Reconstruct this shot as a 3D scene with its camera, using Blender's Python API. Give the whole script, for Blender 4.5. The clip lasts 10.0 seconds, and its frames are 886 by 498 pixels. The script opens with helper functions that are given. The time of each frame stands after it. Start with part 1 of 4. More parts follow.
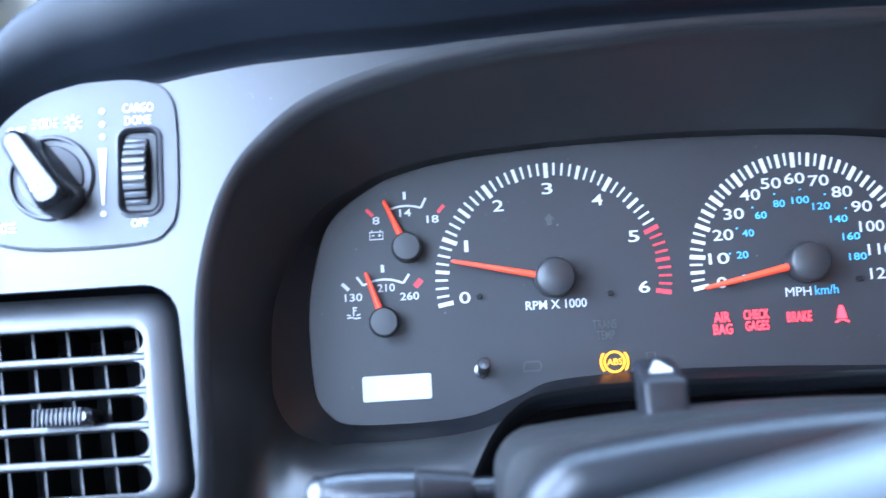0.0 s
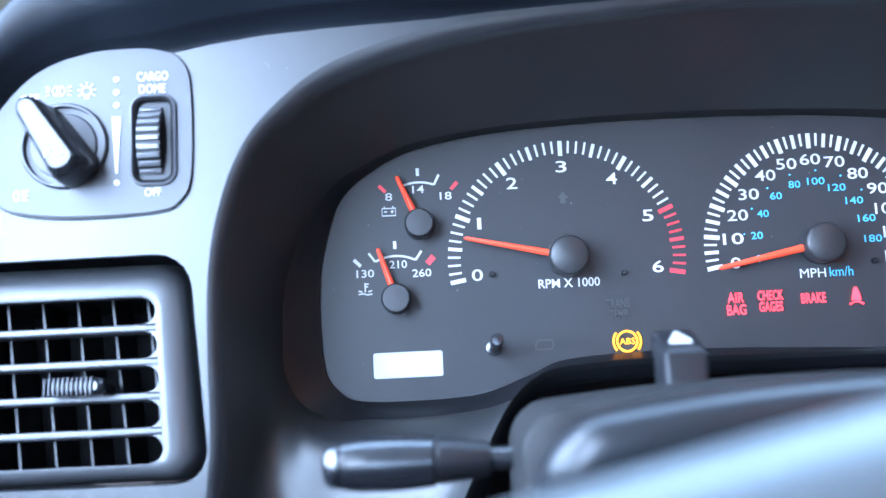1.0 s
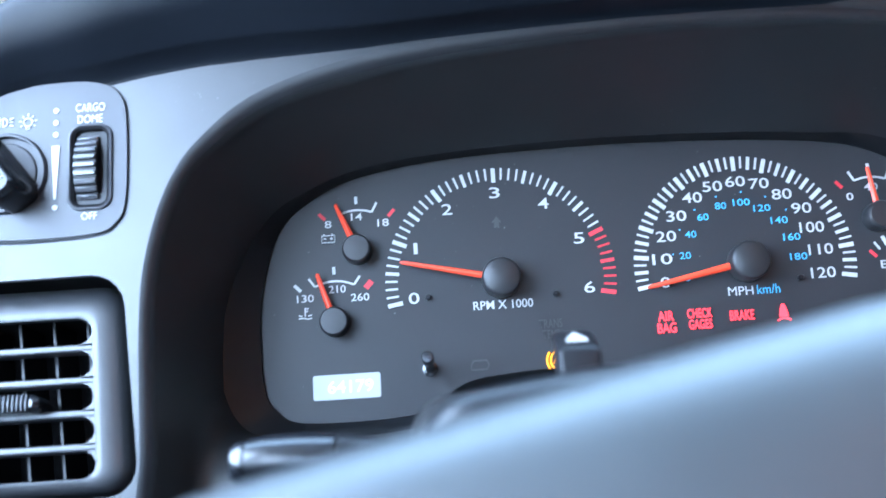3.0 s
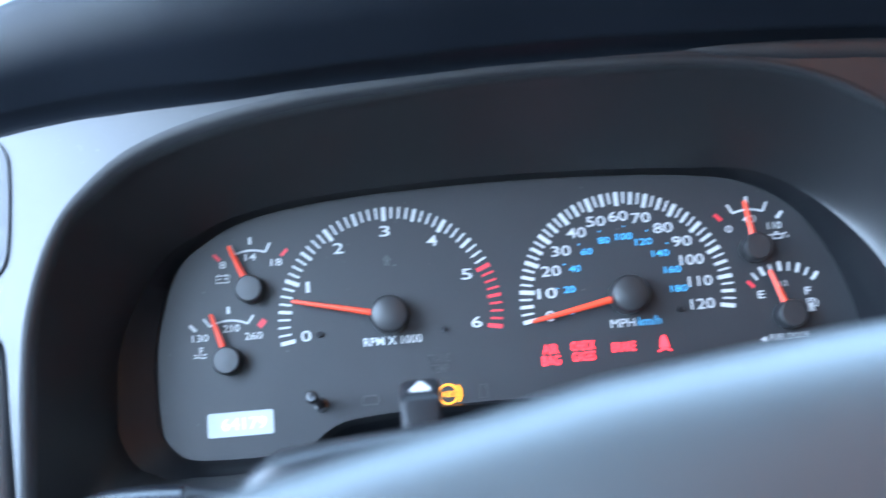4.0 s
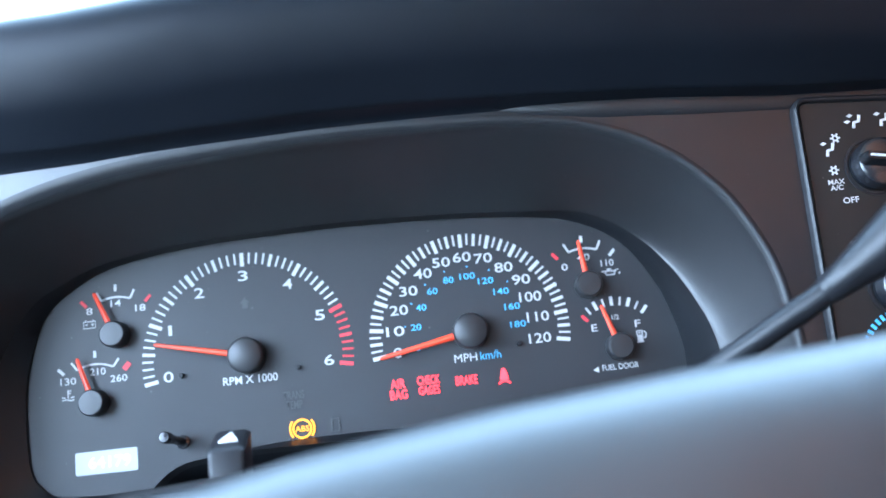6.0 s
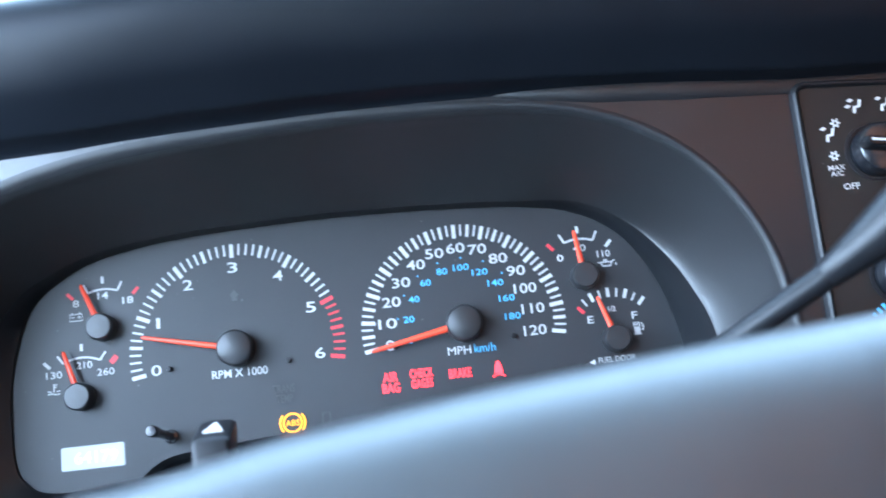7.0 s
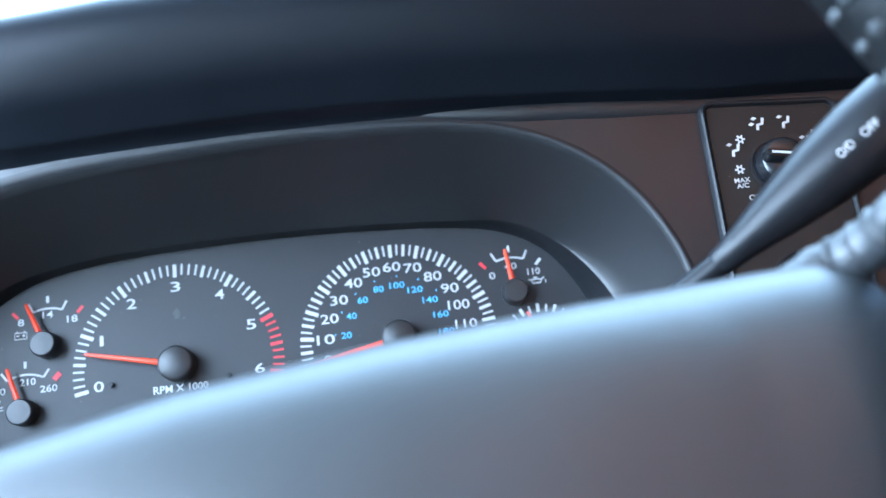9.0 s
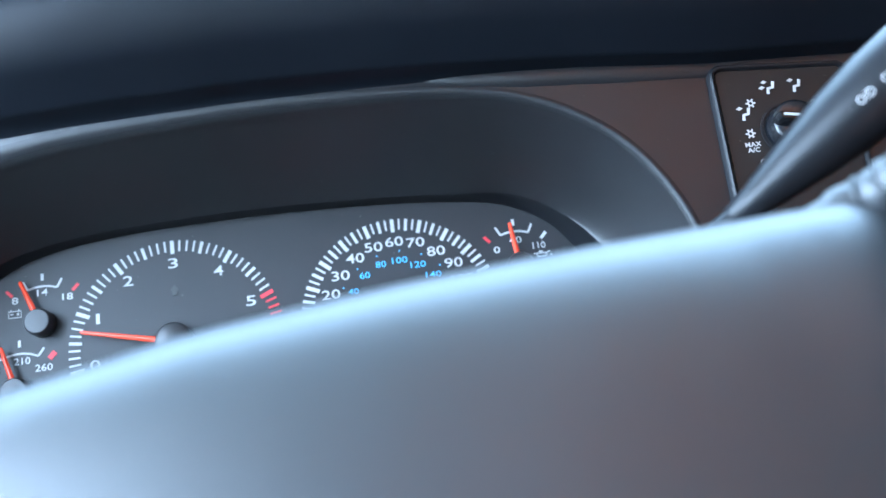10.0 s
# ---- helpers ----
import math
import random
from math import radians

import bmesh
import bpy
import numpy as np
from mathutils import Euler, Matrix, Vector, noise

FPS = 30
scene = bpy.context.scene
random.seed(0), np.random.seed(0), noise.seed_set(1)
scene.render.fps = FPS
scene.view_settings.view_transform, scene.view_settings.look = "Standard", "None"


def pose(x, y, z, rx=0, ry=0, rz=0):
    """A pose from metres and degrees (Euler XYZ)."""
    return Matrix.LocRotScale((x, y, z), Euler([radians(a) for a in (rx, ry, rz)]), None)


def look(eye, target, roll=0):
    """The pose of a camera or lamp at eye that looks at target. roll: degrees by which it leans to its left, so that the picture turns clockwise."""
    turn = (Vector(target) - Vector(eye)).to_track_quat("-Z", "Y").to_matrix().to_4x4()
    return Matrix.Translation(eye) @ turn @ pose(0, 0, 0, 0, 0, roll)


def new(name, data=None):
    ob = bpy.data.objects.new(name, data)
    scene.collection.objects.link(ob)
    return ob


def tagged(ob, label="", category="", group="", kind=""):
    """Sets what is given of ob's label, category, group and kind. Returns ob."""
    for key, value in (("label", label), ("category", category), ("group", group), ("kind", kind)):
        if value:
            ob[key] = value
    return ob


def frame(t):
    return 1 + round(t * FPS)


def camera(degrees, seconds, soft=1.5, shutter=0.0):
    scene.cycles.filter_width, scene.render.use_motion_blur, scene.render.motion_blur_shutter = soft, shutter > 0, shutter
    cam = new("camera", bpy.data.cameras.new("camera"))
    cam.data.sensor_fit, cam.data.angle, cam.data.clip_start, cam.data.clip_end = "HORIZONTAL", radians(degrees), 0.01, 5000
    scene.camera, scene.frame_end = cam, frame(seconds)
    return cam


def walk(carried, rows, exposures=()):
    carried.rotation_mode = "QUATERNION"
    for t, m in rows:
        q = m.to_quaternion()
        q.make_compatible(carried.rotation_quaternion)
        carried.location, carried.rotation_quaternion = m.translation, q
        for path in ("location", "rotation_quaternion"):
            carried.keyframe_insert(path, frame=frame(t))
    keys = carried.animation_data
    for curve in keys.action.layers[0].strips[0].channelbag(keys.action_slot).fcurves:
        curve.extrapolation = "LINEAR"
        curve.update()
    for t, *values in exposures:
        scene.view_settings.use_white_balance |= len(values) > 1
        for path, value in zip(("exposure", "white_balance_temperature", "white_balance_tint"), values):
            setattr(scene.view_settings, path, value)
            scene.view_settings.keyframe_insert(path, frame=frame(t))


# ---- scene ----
# ---------------------------------------------------------------- camera
cam = camera(50.0, 10.0, soft=1.5, shutter=0.45)
cam.data.dof.use_dof = True
cam.data.dof.focus_distance = 0.42
cam.data.dof.aperture_fstop = 6.8
# the dashboard leans back by 12 degrees; its own frame has x right, y ahead, z up the gauge face
LEAN_BACK, HEIGHT = 12.0, 1.32
DASH = pose(0, 0, HEIGHT, -LEAN_BACK)
PATH = [
    (0, (-0.0487, -0.4224, -0.033), (-0.0475, 1.5606, 0.2273), -3.45),
    (0.5, (-0.055, -0.4202, -0.0359), (-0.0868, 1.5642, 0.2113), -3.22),
    (1, (-0.0551, -0.4187, -0.0413), (-0.0529, 1.565, 0.2133), -2.78),
    (1.5, (-0.052, -0.426, -0.0489), (-0.0375, 1.553, 0.2395), -3.73),
    (2, (-0.0574, -0.4248, -0.0553), (-0.0193, 1.552, 0.2458), -2.54),
    (2.2, (-0.0525, -0.4263, -0.0595), (-0.0323, 1.5509, 0.2409), -2.45),
    (3.3, (-0.0172, -0.4314, -0.0641), (-0.023, 1.5257, 0.3475), -4.08),
    (3.5, (-0.0146, -0.4375, -0.0566), (-0.0015, 1.5198, 0.3545), -4.11),
    (4, (0.0243, -0.4433, -0.052), (0.0368, 1.5184, 0.3378), -4.80),
    (4.5, (0.0695, -0.4725, -0.0432), (0.1848, 1.4864, 0.3434), -4.98),
    (5, (0.0754, -0.4849, -0.0394), (0.1677, 1.4794, 0.3253), -6.13),
    (5.5, (0.0843, -0.4825, -0.0398), (0.1634, 1.4762, 0.3565), -6.83),
    (5.7, (0.0865, -0.4804, -0.0402), (0.1545, 1.4841, 0.3288), -6.56),
    (6.8, (0.089, -0.4701, -0.0427), (0.1455, 1.4919, 0.3413), -6.06),
    (7, (0.091, -0.4677, -0.0461), (0.1517, 1.4943, 0.3369), -6.37),
    (7.3, (0.1069, -0.4736, -0.0533), (0.2268, 1.4622, 0.4348), -7.60),
    (7.5, (0.1079, -0.4811, -0.0581), (0.2668, 1.4451, 0.4561), -6.69),
    (7.8, (0.1011, -0.4773, -0.0617), (0.2175, 1.4709, 0.3753), -7.56),
    (8, (0.1135, -0.4767, -0.0766), (0.242, 1.4557, 0.4294), -6.58),
    (8.5, (0.1093, -0.4862, -0.0748), (0.2587, 1.4455, 0.4261), -6.96),
    (9, (0.1063, -0.482, -0.0767), (0.2393, 1.4487, 0.4374), -7.24),
    (9.5, (0.104, -0.4722, -0.0882), (0.2425, 1.461, 0.43), -7.37),
    (10, (0.101, -0.4677, -0.089), (0.2455, 1.4642, 0.4361), -7.81),
]
walk(cam, [(t, DASH @ look(eye, target, roll)) for t, eye, target, roll in PATH], [(0.0, 2.74, 5130, 11), (2.0, 2.66, 5130, 9), (3.5, 2.27, 5180, 6), (5.0, 2.44, 5200, 5), (7.0, 2.44, 5260, 5), (10.0, 2.4, 5190, 3)])

# ---------------------------------------------------------------- light
world = bpy.data.worlds.new("sky")
scene.world = world
world.use_nodes = True
wn = world.node_tree
sky = wn.nodes.new("ShaderNodeTexSky")
sky.sky_type = "NISHITA"
sky.sun_disc = False
sky.sun_elevation, sky.sun_rotation = radians(48), radians(146)
wn.nodes["Background"].inputs["Strength"].default_value = 0.15
wn.links.new(sky.outputs["Color"], wn.nodes["Background"].inputs["Color"])

sun = new("sun", bpy.data.lights.new("sun", "SUN"))
sun.data.energy, sun.data.angle, sun.data.color = 4.5, radians(0.6), (1.0, 0.95, 0.88)
sun.matrix_world = look((4, -6, 8), (0, 0, 0))

# daylight through the driver's window and through the upper windscreen
door_light = new("door_daylight", bpy.data.lights.new("door_daylight", "AREA"))
door_light.data.shape, door_light.data.size, door_light.data.size_y = "RECTANGLE", 1.06, 0.5
door_light.data.energy, door_light.data.color = 7.6, (0.80, 0.89, 1.0)
door_light.matrix_world = look((-0.41, -0.55, 1.6), (0.4, -0.5, 1.5))
# lamp added in an assumed, unseen rear window to brighten face and shelf
rear_light = new("assumed_rear_daylight", bpy.data.lights.new("assumed_rear_daylight", "AREA"))
rear_light.data.shape, rear_light.data.size, rear_light.data.size_y = "RECTANGLE", 0.42, 0.26
rear_light.data.energy, rear_light.data.color = 0.3, (0.80, 0.89, 1.0)
rear_light.matrix_world = look((-0.16, -1.29, 1.54), (-0.16, 0.0, 1.5))
screen_light = new("windscreen_daylight", bpy.data.lights.new("windscreen_daylight", "AREA"))
screen_light.data.shape, screen_light.data.size, screen_light.data.size_y = "RECTANGLE", 1.3, 0.42
screen_light.data.energy, screen_light.data.color = 2.85, (0.7, 0.88, 1.0)
screen_light.matrix_world = look((0.1, 0.06, 1.8), (0.06, -0.33, 1.2))


# ---------------------------------------------------------------- materials
def shader(name):
    m = bpy.data.materials.new(name)
    m.use_nodes = True
    return m, m.node_tree, m.node_tree.nodes["Principled BSDF"]


def noise_node(nt, scale, detail=4.0, rough=0.55):
    tc = nt.nodes.new("ShaderNodeTexCoord")
    n = nt.nodes.new("ShaderNodeTexNoise")
    n.inputs["Scale"].default_value, n.inputs["Detail"].default_value, n.inputs["Roughness"].default_value = scale, detail, rough
    nt.links.new(tc.outputs["Object"], n.inputs["Vector"])
    return n


def plastic(name, colour, rough=0.45, grain=900.0, relief=0.15, vary=0.18, spec=0.5, dust=0.0):
    """Moulded plastic: fine pebble grain, slow colour drift, uneven gloss, a little dust."""
    m, nt, b = shader(name)
    slow, fine = noise_node(nt, 18, 5), noise_node(nt, grain, 3)
    mix = nt.nodes.new("ShaderNodeMix")
    mix.data_type = "RGBA"
    mix.inputs["A"].default_value = (*[c * (1 - vary) for c in colour], 1)
    mix.inputs["B"].default_value = (*[min(1, c * (1 + vary)) for c in colour], 1)
    nt.links.new(slow.outputs["Fac"], mix.inputs["Factor"])
    out = mix.outputs["Result"]
    if dust:
        specks = noise_node(nt, 420, 2)
        ramp = nt.nodes.new("ShaderNodeValToRGB")
        ramp.color_ramp.elements[0].position, ramp.color_ramp.elements[1].position = 0.735, 0.775
        nt.links.new(specks.outputs["Fac"], ramp.inputs["Fac"])
        add = nt.nodes.new("ShaderNodeMix")
        add.data_type = "RGBA"
        add.inputs["B"].default_value = (0.45, 0.45, 0.45, 1)
        scale = nt.nodes.new("ShaderNodeMath")
        scale.operation = "MULTIPLY"
        scale.inputs[1].default_value = dust
        nt.links.new(ramp.outputs["Color"], scale.inputs[0])
        nt.links.new(scale.outputs["Value"], add.inputs["Factor"])
        nt.links.new(out, add.inputs["A"])
        out = add.outputs["Result"]
    nt.links.new(out, b.inputs["Base Color"])
    span = nt.nodes.new("ShaderNodeMapRange")
    span.inputs["To Min"].default_value, span.inputs["To Max"].default_value = max(0.03, rough - 0.07), min(1, rough + 0.07)
    nt.links.new(slow.outputs["Fac"], span.inputs["Value"])
    nt.links.new(span.outputs["Result"], b.inputs["Roughness"])
    b.inputs["Specular IOR Level"].default_value = spec
    if relief:
        bump = nt.nodes.new("ShaderNodeBump")
        bump.inputs["Strength"].default_value, bump.inputs["Distance"].default_value = relief, 0.0006
        nt.links.new(fine.outputs["Fac"], bump.inputs["Height"])
        nt.links.new(bump.outputs["Normal"], b.inputs["Normal"])
    return m


def glowing(name, colour, strength):
    m, nt, b = shader(name)
    b.inputs["Base Color"].default_value = (*[c * 0.5 for c in colour], 1)
    b.inputs["Emission Color"].default_value = (*colour, 1)
    b.inputs["Emission Strength"].default_value = strength
    return m


DASH_GREY = plastic("dash_plastic", (0.009, 0.0095, 0.011), 0.34, 2200, 0.14, dust=0.1, spec=0.64)
BROW_GREY = plastic("brow_vinyl", (0.0052, 0.0066, 0.0096), 0.42, 1800, 0.04, spec=0.16)
LIP_GREY = plastic("lip_plastic", (0.005, 0.0056, 0.0072), 0.42, 2200, 0.1, dust=0.05, spec=0.46)
RECESS_GREY = plastic("recess_plastic", (0.0048, 0.0056, 0.0068), 0.52, 1300, 0.06, dust=0.04, spec=0.92)
FACE_BLACK = plastic("gauge_face", (0.0215, 0.022, 0.0243), 0.5, 2500, 0.05, dust=0.2, spec=0.42)
SWITCH_GREY = plastic("switch_plastic", (0.034, 0.035, 0.041), 0.42, 1600, 0.08, spec=0.46)
VENT_GREY = plastic("vent_plastic", (0.026, 0.027, 0.03), 0.42, 1500, 0.1, spec=0.8)
BLACK = plastic("black_plastic", (0.010, 0.0102, 0.012), 0.38, 1500, 0.06, spec=0.3)
SATIN = plastic("satin_black_plastic", (0.009, 0.0096, 0.0122), 0.24, 1500, 0.05, dust=0.1, spec=0.9)
DEEP = plastic("duct_black", (0.006, 0.006, 0.007), 0.7, 600, 0.1, spec=0.1)
COLUMN_GREY = plastic("column_plastic", (0.012, 0.0122, 0.0125), 0.55, 1200, 0.25, dust=0.2, spec=0.25)
PAD_GREY = plastic("airbag_vinyl", (0.022, 0.0265, 0.0305), 0.41, 1000, 0.25, spec=1.0)
COVER = plastic("cover_plastic", (0.010, 0.0108, 0.0128), 0.3, 1500, 0.1, spec=0.36)
LEVER = plastic("lever_plastic", (0.01, 0.0105, 0.0125), 0.36, 1500, 0.05, dust=0.1, spec=0.34)
LEATHER = plastic("rim_leather", (0.0065, 0.007, 0.0075), 0.45, 220, 1.0, spec=0.19)
SPOKE_GREY = plastic("spoke_leather", (0.03, 0.033, 0.036), 0.45, 260, 0.8, spec=0.8)
THREAD = plastic("stitch_thread", (0.036, 0.039, 0.041), 0.5, 3000, 0.2)
PANEL_BLACK = plastic("control_plate", (0.015, 0.014, 0.0135), 0.38, 1800, 0.05, dust=0.2, spec=0.35)
WHITE = plastic("white_print", (0.5, 0.5, 0.5), 0.55, 3000, 0.0, 0.04)
BLUE = plastic("blue_print", (0.13, 0.47, 0.8), 0.55, 3000, 0.0, 0.04)
RED = plastic("red_print", (0.65, 0.035, 0.05), 0.55, 3000, 0.0, 0.04)
NEEDLE = plastic("needle_red", (0.85, 0.07, 0.025), 0.4, 3000, 0.0, 0.05)
DIM = plastic("unlit_legend", (0.04, 0.0395, 0.041), 0.45, 3000, 0.0, 0.05)
GLOSS = plastic("gloss_black_plastic", (0.008, 0.0083, 0.0095), 0.2, 1500, 0.03, spec=0.55)
HUB_GREY = plastic("hub_plastic", (0.02, 0.02, 0.0215), 0.4, 2500, 0.04)
RIDGE_GREY = plastic("ridge_plastic", (0.07, 0.072, 0.08), 0.32, 2500, 0.05, spec=0.8)
GLOW_RED = glowing("lit_red", (1.0, 0.022, 0.03), 1.25)
GLOW_AMBER = glowing("lit_amber", (1.0, 0.3, 0.0), 0.62)
GLOW_LCD = glowing("lcd_backlight", (0.62, 0.68, 0.72), 0.075)
GLOW_DIGIT = glowing("lcd_digits", (0.95, 1.0, 1.0), 0.22)
# strong tan for the unseen reflectors that tint the dashboard brown
BOUNCE_TAN = plastic("tan_bounce", (0.95, 0.36, 0.16), 0.6, 300, 0.4)
HEADLINER = plastic("headliner_cloth", (0.2, 0.2, 0.19), 0.9, 700, 0.5)
TRIM_DARK = plastic("dark_cab_trim", (0.025, 0.025, 0.027), 0.7, 400, 0.4)


def glass_material():
    m, nt, b = shader("windscreen_glass")
    b.inputs["Base Color"].default_value = (0.96, 0.99, 0.98, 1)
    b.inputs["Roughness"].default_value = 0.0
    b.inputs["IOR"].default_value = 1.0
    b.inputs["Transmission Weight"].default_value = 1.0
    return m


GLASS = glass_material()


# ---------------------------------------------------------------- building helpers
def thing(name, label, category, group="", kind="", at=None):
    ob = new(name)
    ob.empty_display_size = 0.02
    ob.matrix_world = DASH if at is None else at
    return tagged(ob, label, category, group, kind)


def part(name, bm, material, parent, label="", smooth=True):
    me = bpy.data.meshes.new(name)
    bm.normal_update()
    bm.to_mesh(me)
    bm.free()
    return part_mesh(name, me, material, parent, label, smooth)


def part_mesh(name, me, material, parent, label="", smooth=True):
    if smooth and me.polygons:
        me.polygons.foreach_set("use_smooth", [True] * len(me.polygons))
        me.set_sharp_from_angle(angle=radians(38))
    if not me.materials:
        me.materials.append(material)
    ob = new(name, me)
    if parent:
        ob.parent = parent
    if label:
        tagged(ob, label)
    return ob


def spline(ctrl, per, closed=True):
    """Catmull-Rom through 2D or 3D control points."""
    p = [Vector(c) for c in ctrl]
    n, out = len(p), []
    for i in range(n if closed else n - 1):
        if closed:
            a, b, c, d = p[i - 1], p[i], p[(i + 1) % n], p[(i + 2) % n]
        else:
            a, b, c, d = p[max(i - 1, 0)], p[i], p[i + 1], p[min(i + 2, n - 1)]
        for k in range(per):
            t = k / per
            out.append(0.5 * (2 * b + (c - a) * t + (2 * a - 5 * b + 4 * c - d) * t * t + (3 * b - a - 3 * c + d) * t ** 3))
    if not closed:
        out.append(p[-1])
    return out


def offset(loop, d):
    """A closed 2D loop moved outwards by d."""
    n = len(loop)
    area = sum(loop[i].x * loop[(i + 1) % n].y - loop[(i + 1) % n].x * loop[i].y for i in range(n))
    s = 1 if area > 0 else -1
    out = []
    for i in range(n):
        t = (loop[(i + 1) % n] - loop[i - 1]).normalized()
        out.append(loop[i] + Vector((t.y, -t.x)) * d * s)
    return out


def loft(bm, loops, closed=True, cap_start=False, cap_end=False):
    rows = [[bm.verts.new(p) for p in lp] for lp in loops]
    n = len(rows[0])
    for a, b in zip(rows, rows[1:]):
        for i in range(n if closed else n - 1):
            bm.faces.new((a[i], a[(i + 1) % n], b[(i + 1) % n], b[i]))
    if cap_start:
        bm.faces.new(rows[0][::-1])
    if cap_end:
        bm.faces.new(rows[-1])
    bmesh.ops.recalc_face_normals(bm, faces=bm.faces)
    return bm


def rounded(w, h, r, seg=5):
    """A rectangle with rounded corners about the origin, 2D."""
    out = []
    for cx, cz, a0 in ((w / 2 - r, h / 2 - r, 0), (-w / 2 + r, h / 2 - r, 90), (-w / 2 + r, -h / 2 + r, 180), (w / 2 - r, -h / 2 + r, 270)):
        for k in range(seg + 1):
            a = radians(a0 + 90 * k / seg)
            out.append(Vector((cx + r * math.cos(a), cz + r * math.sin(a))))
    return out


def slab(loop, y_front, y_back, bevel=0.0006, bm=None):
    """A plate with the 2D outline loop (x, z), its rounded front towards -y."""
    bm = bm or bmesh.new()
    inner = offset(loop, -bevel)
    return loft(bm, [[(p.x, y_back, p.y) for p in loop], [(p.x, y_front + bevel, p.y) for p in loop],
                     [(p.x, y_front, p.y) for p in inner]], True, True, True)


def turned(profile, seg=32, bm=None, cap=True):
    """A body of rotation about the y axis from (radius, y) pairs."""
    bm = bm or bmesh.new()
    loops = [[(r * math.cos(2 * math.pi * k / seg), y, r * math.sin(2 * math.pi * k / seg)) for k in range(seg)] for r, y in profile]
    return loft(bm, loops, True, cap, cap)


def tube(points, radii, seg=20, bm=None):
    """A round bar along 3D points."""
    bm = bm or bmesh.new()
    pts = [Vector(p) for p in points]
    loops = []
    for i, p in enumerate(pts):
        t = (pts[min(i + 1, len(pts) - 1)] - pts[max(i - 1, 0)]).normalized()
        u = t.cross(Vector((0.13, 1, 0.07))).normalized()
        v = t.cross(u)
        loops.append([p + (u * math.cos(2 * math.pi * k / seg) + v * math.sin(2 * math.pi * k / seg)) * radii[i] for k in range(seg)])
    return loft(bm, loops, True, True, True)


def box(bm, x0, x1, y0, y1, z0, z1):
    m = Matrix.LocRotScale(((x0 + x1) / 2, (y0 + y1) / 2, (z0 + z1) / 2), None, (x1 - x0, y1 - y0, z1 - z0))
    bmesh.ops.create_cube(bm, size=1, matrix=m)
    return bm


def strokes(lines, width, y, depth=0.0003, bm=None):
    """Printed strokes: each line of (x, z) points becomes a flat ribbon in front of y."""
    bm = bm or bmesh.new()
    for ln in lines:
        p = [Vector(q) for q in ln]
        shut = len(p) > 2 and (p[0] - p[-1]).length < 1e-7
        if shut:
            p = p[:-1]
        left, right = [], []
        for i in range(len(p)):
            a = p[i - 1] if (i or shut) else p[0]
            b = p[(i + 1) % len(p)] if (i < len(p) - 1 or shut) else p[-1]
            t = (b - a).normalized()
            nrm = Vector((-t.y, t.x)) * width / 2
            left.append(p[i] + nrm), right.append(p[i] - nrm)
        n = len(p)
        for i in range(n if shut else n - 1):
            j = (i + 1) % n
            prism(bm, [left[i], left[j], right[j], right[i]], y, depth)
    return bm


def prism(bm, poly, y, depth=0.0003):
    """A flat print: polygon (x, z) standing depth proud of y."""
    f = [bm.verts.new((p[0], y - depth, p[1])) for p in poly]
    b = [bm.verts.new((p[0], y, p[1])) for p in poly]
    bm.faces.new(f), bm.faces.new(b[::-1])
    for i in range(len(f)):
        j = (i + 1) % len(f)
        bm.faces.new((f[i], f[j], b[j], b[i]))
    bmesh.ops.recalc_face_normals(bm, faces=bm.faces)
    return bm


def ring(cx, cz, r, n=28, a0=0, a1=360):
    return [(cx + r * math.cos(radians(a0 + (a1 - a0) * k / n)), cz + r * math.sin(radians(a0 + (a1 - a0) * k / n))) for k in range(n + 1)]


def lettering(body, h, w, bold=0.0, depth=0.0003, line=1.0):
    """A mesh of letters in the x-z plane facing -y, h high and w wide, about the origin."""
    cu = bpy.data.curves.new("letters", "FONT")
    cu.body, cu.align_x, cu.align_y, cu.size, cu.space_line = body, "CENTER", "CENTER", 1.0, line
    cu.offset, cu.resolution_u = bold, 3
    ob = new("letters", cu)
    bpy.context.view_layer.update()
    me = bpy.data.meshes.new_from_object(ob.evaluated_get(bpy.context.evaluated_depsgraph_get()))
    bpy.data.objects.remove(ob)
    co = np.array([v.co[:] for v in me.vertices])
    lo, hi = co.min(0), co.max(0)
    mid, sx, sz = (lo + hi) / 2, w / (hi[0] - lo[0]), h / (hi[1] - lo[1])
    for v in me.vertices:
        v.co = ((v.co.x - mid[0]) * sx, -depth, (v.co.y - mid[1]) * sz)
    return me


def print_on(name, body, x, y, z, h, w, material, parent, bold=0.02, tilt=0, line=1.0, label=""):
    ob = part_mesh(name, lettering(body, h, w, bold, 0.0003, line), material, parent, label, False)
    ob.matrix_basis = Matrix.Translation((x, y, z)) @ pose(0, 0, 0, 0, -tilt, 0)
    return ob


def inside(p, poly):
    hit, n = False, len(poly)
    for i in range(n):
        a, b = poly[i], poly[i - 1]
        if (a[1] > p[1]) != (b[1] > p[1]) and p[0] < (b[0] - a[0]) * (p[1] - a[1]) / (b[1] - a[1]) + a[0]:
            hit = not hit
    return hit


def table(pairs):
    xs, ys = zip(*pairs)
    return lambda x: float(np.interp(x, xs, ys))


# ---------------------------------------------------------------- the plan of the dashboard
def y_dash(x):
    """Depth of the dashboard's front at x."""
    return -0.071 - 0.03 * (x + 0.175)


